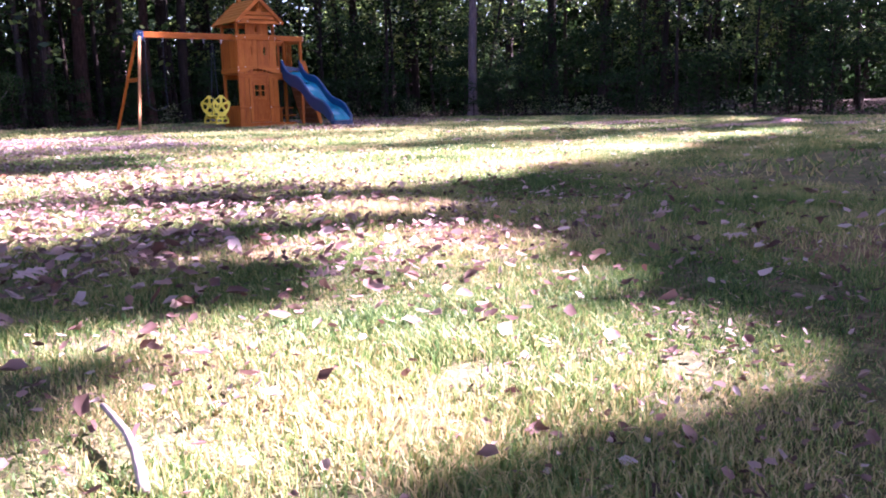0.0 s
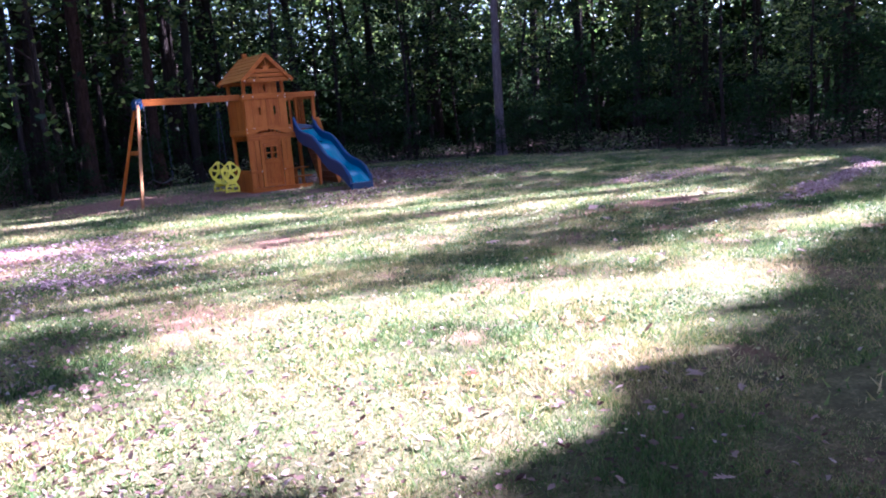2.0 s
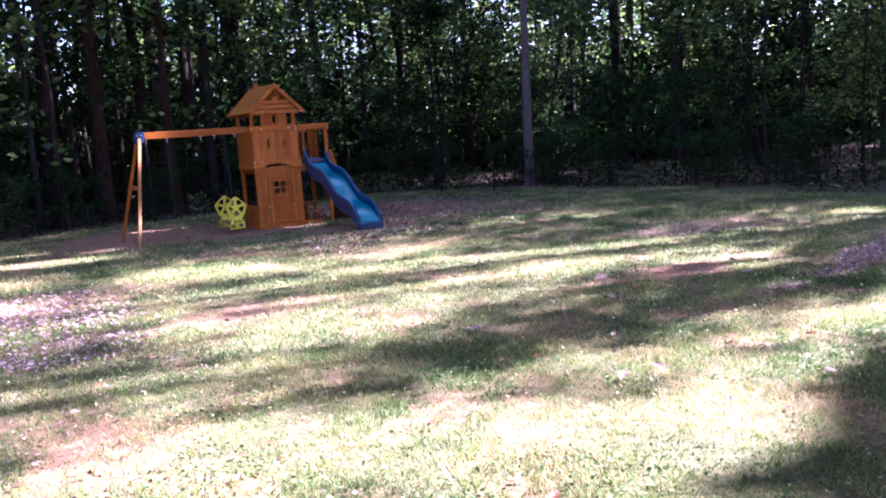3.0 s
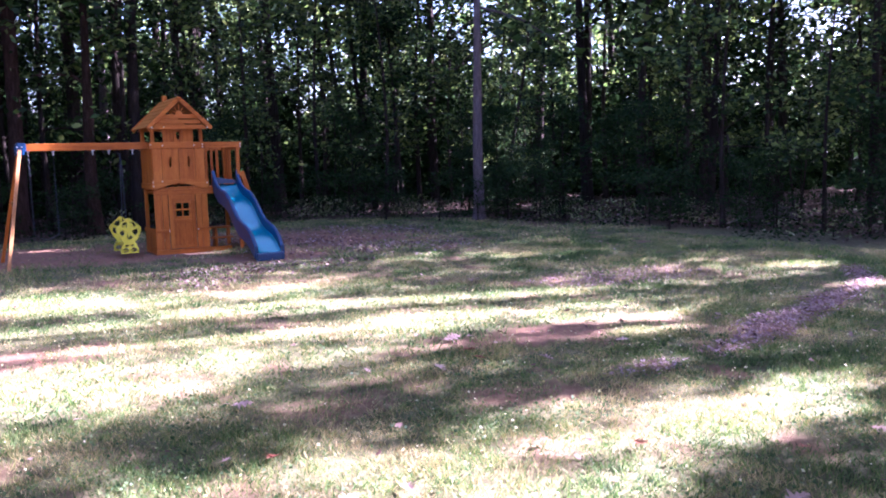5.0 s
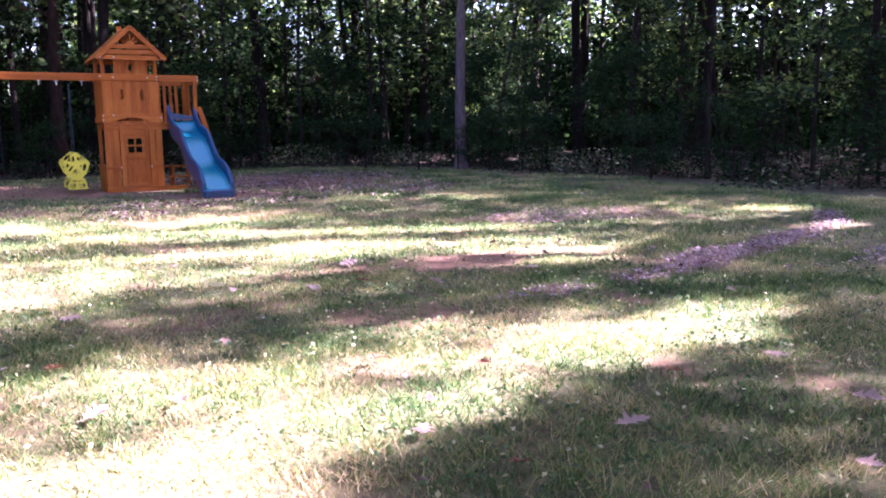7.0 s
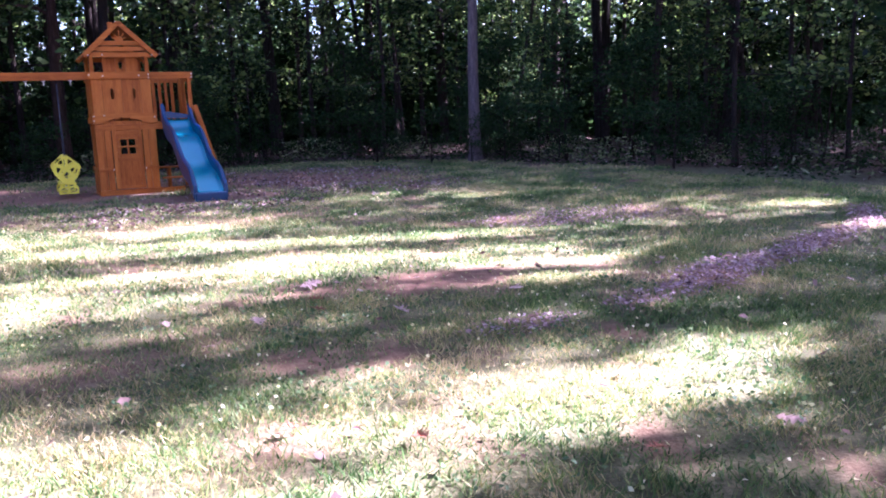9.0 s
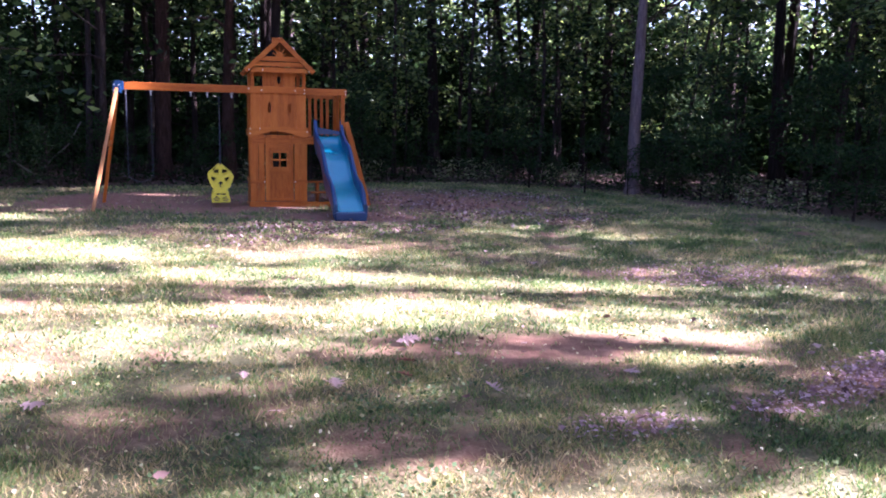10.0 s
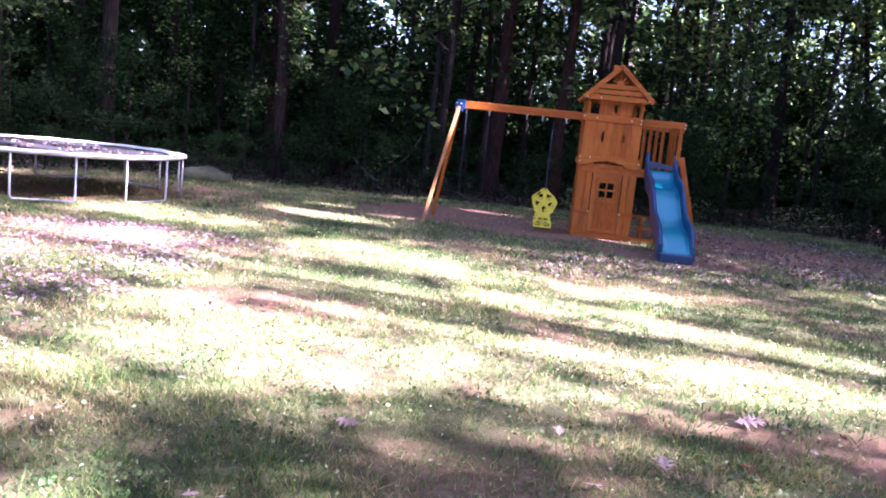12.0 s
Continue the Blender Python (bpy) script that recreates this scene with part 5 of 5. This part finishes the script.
part("jumping_mat", bm, mat_fabric, tramp, "black woven mat strewn with leaves")
for k in range(8):
    a0 = radians(-75 + 45 * k)
    a1 = radians(-51 + 45 * k)
    p = [(TX + TR * math.cos(a), TY + TR * math.sin(a)) for a in (a0, a1)]
    pts = [(p[0][0], p[0][1], TH - 0.03), (p[0][0], p[0][1], 0.07), (p[0][0] * 0.96 + p[1][0] * 0.04, p[0][1] * 0.96 + p[1][1] * 0.04, 0.028), (p[1][0] * 0.96 + p[0][0] * 0.04, p[1][1] * 0.96 + p[0][1] * 0.04, 0.028), (p[1][0], p[1][1], 0.07), (p[1][0], p[1][1], TH - 0.03)]
    part("leg_frame", tube(pts, 0.018, 8), metal, tramp, smooth=True)
tl = np.random.default_rng(8)
aa, rr_ = tl.uniform(0, 6.283, 160), np.sqrt(tl.uniform(0, 1, 160)) * (TR - 0.35)
v, fc = leaf_cloud(np.stack([TX + rr_ * np.cos(aa), TY + rr_ * np.sin(aa), TH - 0.045 + 0.03 * rr_ / TR + 0.012 + 0 * aa], 1), 0.09, tl, flat=0.15, ratio=0.6)
tagged(new("mat_leaf_litter", bulk_mesh("mat_leaf_litter", v, fc, litter_mat)), "dry leaves lying on the trampoline mat", "leaf litter", kind="stuff")

# pale rock at the woods' edge
bm = bmesh.new()
bmesh.ops.create_icosphere(bm, subdivisions=3, radius=1, matrix=pose(-0.35, 23.6, 0.05) @ Matrix.Diagonal((0.62, 0.42, 0.26, 1)))
rough_up(bm, 0.10, 2.0)
tagged(part("rock", bm, rock_mat, None, smooth=True), "low mossy grey rock at the edge of the woods", "rock")

# ---- single leaves, sticks ----
def leaf_mesh(name, seed, material, curl):
    """A dry oak leaf about one unit long: pointed side lobes, deep bays between them, curled along the midrib."""
    r = np.random.default_rng(seed)
    bm = bmesh.new()
    rib = [(-0.5, 0.0), (-0.36, 0.07), (-0.27, 0.27), (-0.19, 0.09), (-0.03, 0.40), (0.03, 0.11), (0.21, 0.34), (0.22, 0.10), (0.38, 0.19), (0.40, 0.08), (0.52, 0.0)]
    bend = r.uniform(-0.25, 0.25)
    mid, sides = [], ([], [])
    for k, (x, w) in enumerate(rib):
        lift = 0.10 + 0.30 * curl * x * x
        mid.append(bm.verts.new((x - (0.10 if w > 0.15 else 0.0), bend * x * x, lift)))
        for q, sign in enumerate((-1, 1)):
            wide = w * r.uniform(0.75, 1.2)
            sides[q].append(bm.verts.new((x + r.uniform(-0.03, 0.03), bend * x * x + sign * wide, lift + curl * 1.6 * wide * wide + r.uniform(-0.02, 0.04))) if w else mid[-1])
    for q in (0, 1):
        for k in range(len(rib) - 1):
            ring_ = []
            for v in (mid[k], mid[k + 1], sides[q][k + 1], sides[q][k]):
                if v not in ring_:
                    ring_.append(v)
            bm.faces.new(ring_ if q else ring_[::-1])
    s0 = [bm.verts.new((-0.48, w, 0.14)) for w in (-0.014, 0.014)]
    s1 = [bm.verts.new((-0.78, w, 0.2)) for w in (-0.009, 0.009)]
    bm.faces.new((s0[0], s0[1], s1[1], s1[0]))
    me = bpy.data.meshes.new(name)
    bm.to_mesh(me)
    bm.free()
    me.materials.append(material)
    return me


leaf_shapes = [leaf_mesh("fallen_leaf", 1, dead_leaf, 0.3), leaf_mesh("fallen_leaf", 2, dead_leaf, 0.9), leaf_mesh("fallen_leaf", 3, dead_leaf, -0.25), leaf_mesh("fallen_leaf", 4, red_leaf, 0.6)]


def drop_leaf(x, y, size, kind, turn, tip=8):
    ob = new("fallen_leaf", leaf_shapes[kind])
    z = float(height(np.array(x), np.array(y)))
    ob.matrix_basis = pose(x, y, z + 0.032, tip, -tip * 0.6, turn) @ Matrix.Diagonal((size, size, size, 1))
    tagged(ob, "dry red-brown leaf lying on the grass" if kind == 3 else "curled pale pinkish-brown leaf lying on the grass", "leaf", "fallen leaves on the lawn")


lr = np.random.default_rng(66)
NEAR_LEAVES = [
    (0.56, 2.59, 0.09, 1), (-0.04, 3.22, 0.11, 2), (0.82, 4.8, 0.12, 0), (0.3, 3.77, 0.12, 1), (0.28, 3.17, 0.10, 0), (1.85, 2.22, 0.09, 2), (0.49, 3.62, 0.11, 1), (0.69, 3.8, 0.09, 3),
    (0.75, 2.98, 0.08, 0), (0.8, 2.62, 0.07, 1), (1.13, 2.63, 0.07, 2), (0.89, 2.51, 0.07, 0), (0.22, 2.84, 0.10, 2), (0.29, 3.71, 0.09, 0), (1.29, 3.15, 0.09, 1), (1.08, 3.58, 0.10, 2),
    (2.11, 2.72, 0.09, 1), (0.74, 3.33, 0.09, 3)]
MID_LEAVES = [
    (2.36, 3.65, 0.12, 0), (1.91, 3.54, 0.09, 1), (1.24, 5.08, 0.12, 3), (1.45, 4.32, 0.10, 2), (2.49, 5.12, 0.10, 0), (2.81, 5.24, 0.11, 1), (3.95, 4.85, 0.13, 2),
    (2.11, 4.55, 0.12, 0), (3.07, 4.02, 0.10, 0), (3.16, 5.66, 0.09, 3), (4.38, 5.92, 0.10, 3), (6.37, 7.12, 0.14, 1), (7.15, 6.26, 0.12, 2), (5.93, 8.02, 0.14, 3), (9.27, 6.23, 0.14, 2),
    (7.86, 6.90, 0.13, 3), (8.60, 6.30, 0.11, 3)]
FAR_LEAVES = [
    (6.12, 9.23, 0.17, 2), (7.78, 9.15, 0.17, 0), (8.66, 8.84, 0.15, 1), (8.44, 10.02, 0.18, 2), (9.64, 8.94, 0.14, 0), (10.70, 13.14, 0.16, 1), (7.26, 9.47, 0.11, 0), (7.40, 8.80, 0.11, 2),
    (7.93, 5.87, 0.17, 0), (9.02, 5.54, 0.17, 1), (6.01, 7.14, 0.15, 1), (8.37, 5.11, 0.12, 0), (8.22, 9.22, 0.13, 3), (8.30, 9.50, 0.15, 3), (7.42, 7.28, 0.12, 3), (7.29, 5.77, 0.12, 3),
    (11.36, 9.31, 0.12, 0), (8.46, 10.05, 0.14, 1)]
for x, y, size, kind in NEAR_LEAVES + MID_LEAVES + FAR_LEAVES:
    drop_leaf(x, y, size, kind, lr.uniform(0, 360), lr.uniform(2, 16))
for _ in range(70):
    x, y = lr.uniform(-0.4, 12), lr.uniform(1.8, 12)
    if x > 3.5 and lr.uniform() < 0.55:
        continue
    drop_leaf(x, y, lr.uniform(0.05, 0.11) * (0.7 if math.hypot(x - 0.5, y - 1.5) < 4 else 1.0), int(lr.integers(4)), lr.uniform(0, 360), lr.uniform(2, 25))


def stick(points, radius, label, material=stick_mat):
    n = len(points)
    tagged(part("stick", tube(points, [radius * (1 - 0.6 * k / n) for k in range(n)], 7), material, None, smooth=True), label, "stick")


stick([(-0.184, 1.692, 0.012), (-0.175, 1.736, 0.020), (-0.166, 1.786, 0.028), (-0.157, 1.861, 0.030), (-0.157, 1.933, 0.034), (-0.161, 1.968, 0.040)], 0.0085, "weathered grey stick lying in the grass")
stick([(2.9, 28.0, 0.05), (3.3, 27.6, 0.5), (3.8, 27.4, 0.95), (4.1, 27.3, 1.5)], 0.03, "pale dead branch leaning among the trees", twig_mat)
stick([(3.2, 27.0, 0.02), (2.7, 26.8, 0.45), (2.3, 26.9, 0.8)], 0.035, "pale fallen branch at the woods' edge", twig_mat)
stick([(24.6, 19.6, 0.9), (24.3, 19.5, 1.3), (24.0, 19.7, 1.7), (23.8, 19.6, 2.2)], 0.05, "pale dead branch among dark shrubs", twig_mat)

# heap of cut brush at the woods' edge
heap = thing("brush_heap", (21.1, 16.1, 0), "low heap of grey cut branches at the woods' edge", "brush")
br = np.random.default_rng(88)
for _ in range(46):
    a, d = br.uniform(0, 6.283), br.uniform(0, 0.9)
    x, y, z = 21.1 + d * math.cos(a) * 0.8, 16.1 + d * math.sin(a), 0.04 + (0.95 - d) * br.uniform(0, 0.55)
    t, L = br.uniform(0, 6.283), br.uniform(0.35, 0.8)
    rise = br.uniform(-0.02, 0.25)
    p = [(x - L * math.cos(t), y - L * math.sin(t), max(z - 0.05, 0.02)), (x, y, z + 0.06), (x + L * math.cos(t), y + L * math.sin(t), max(z + rise, 0.02))]
    part("branch", tube(p, [0.02, 0.016, 0.006], 5), twig_mat, heap)
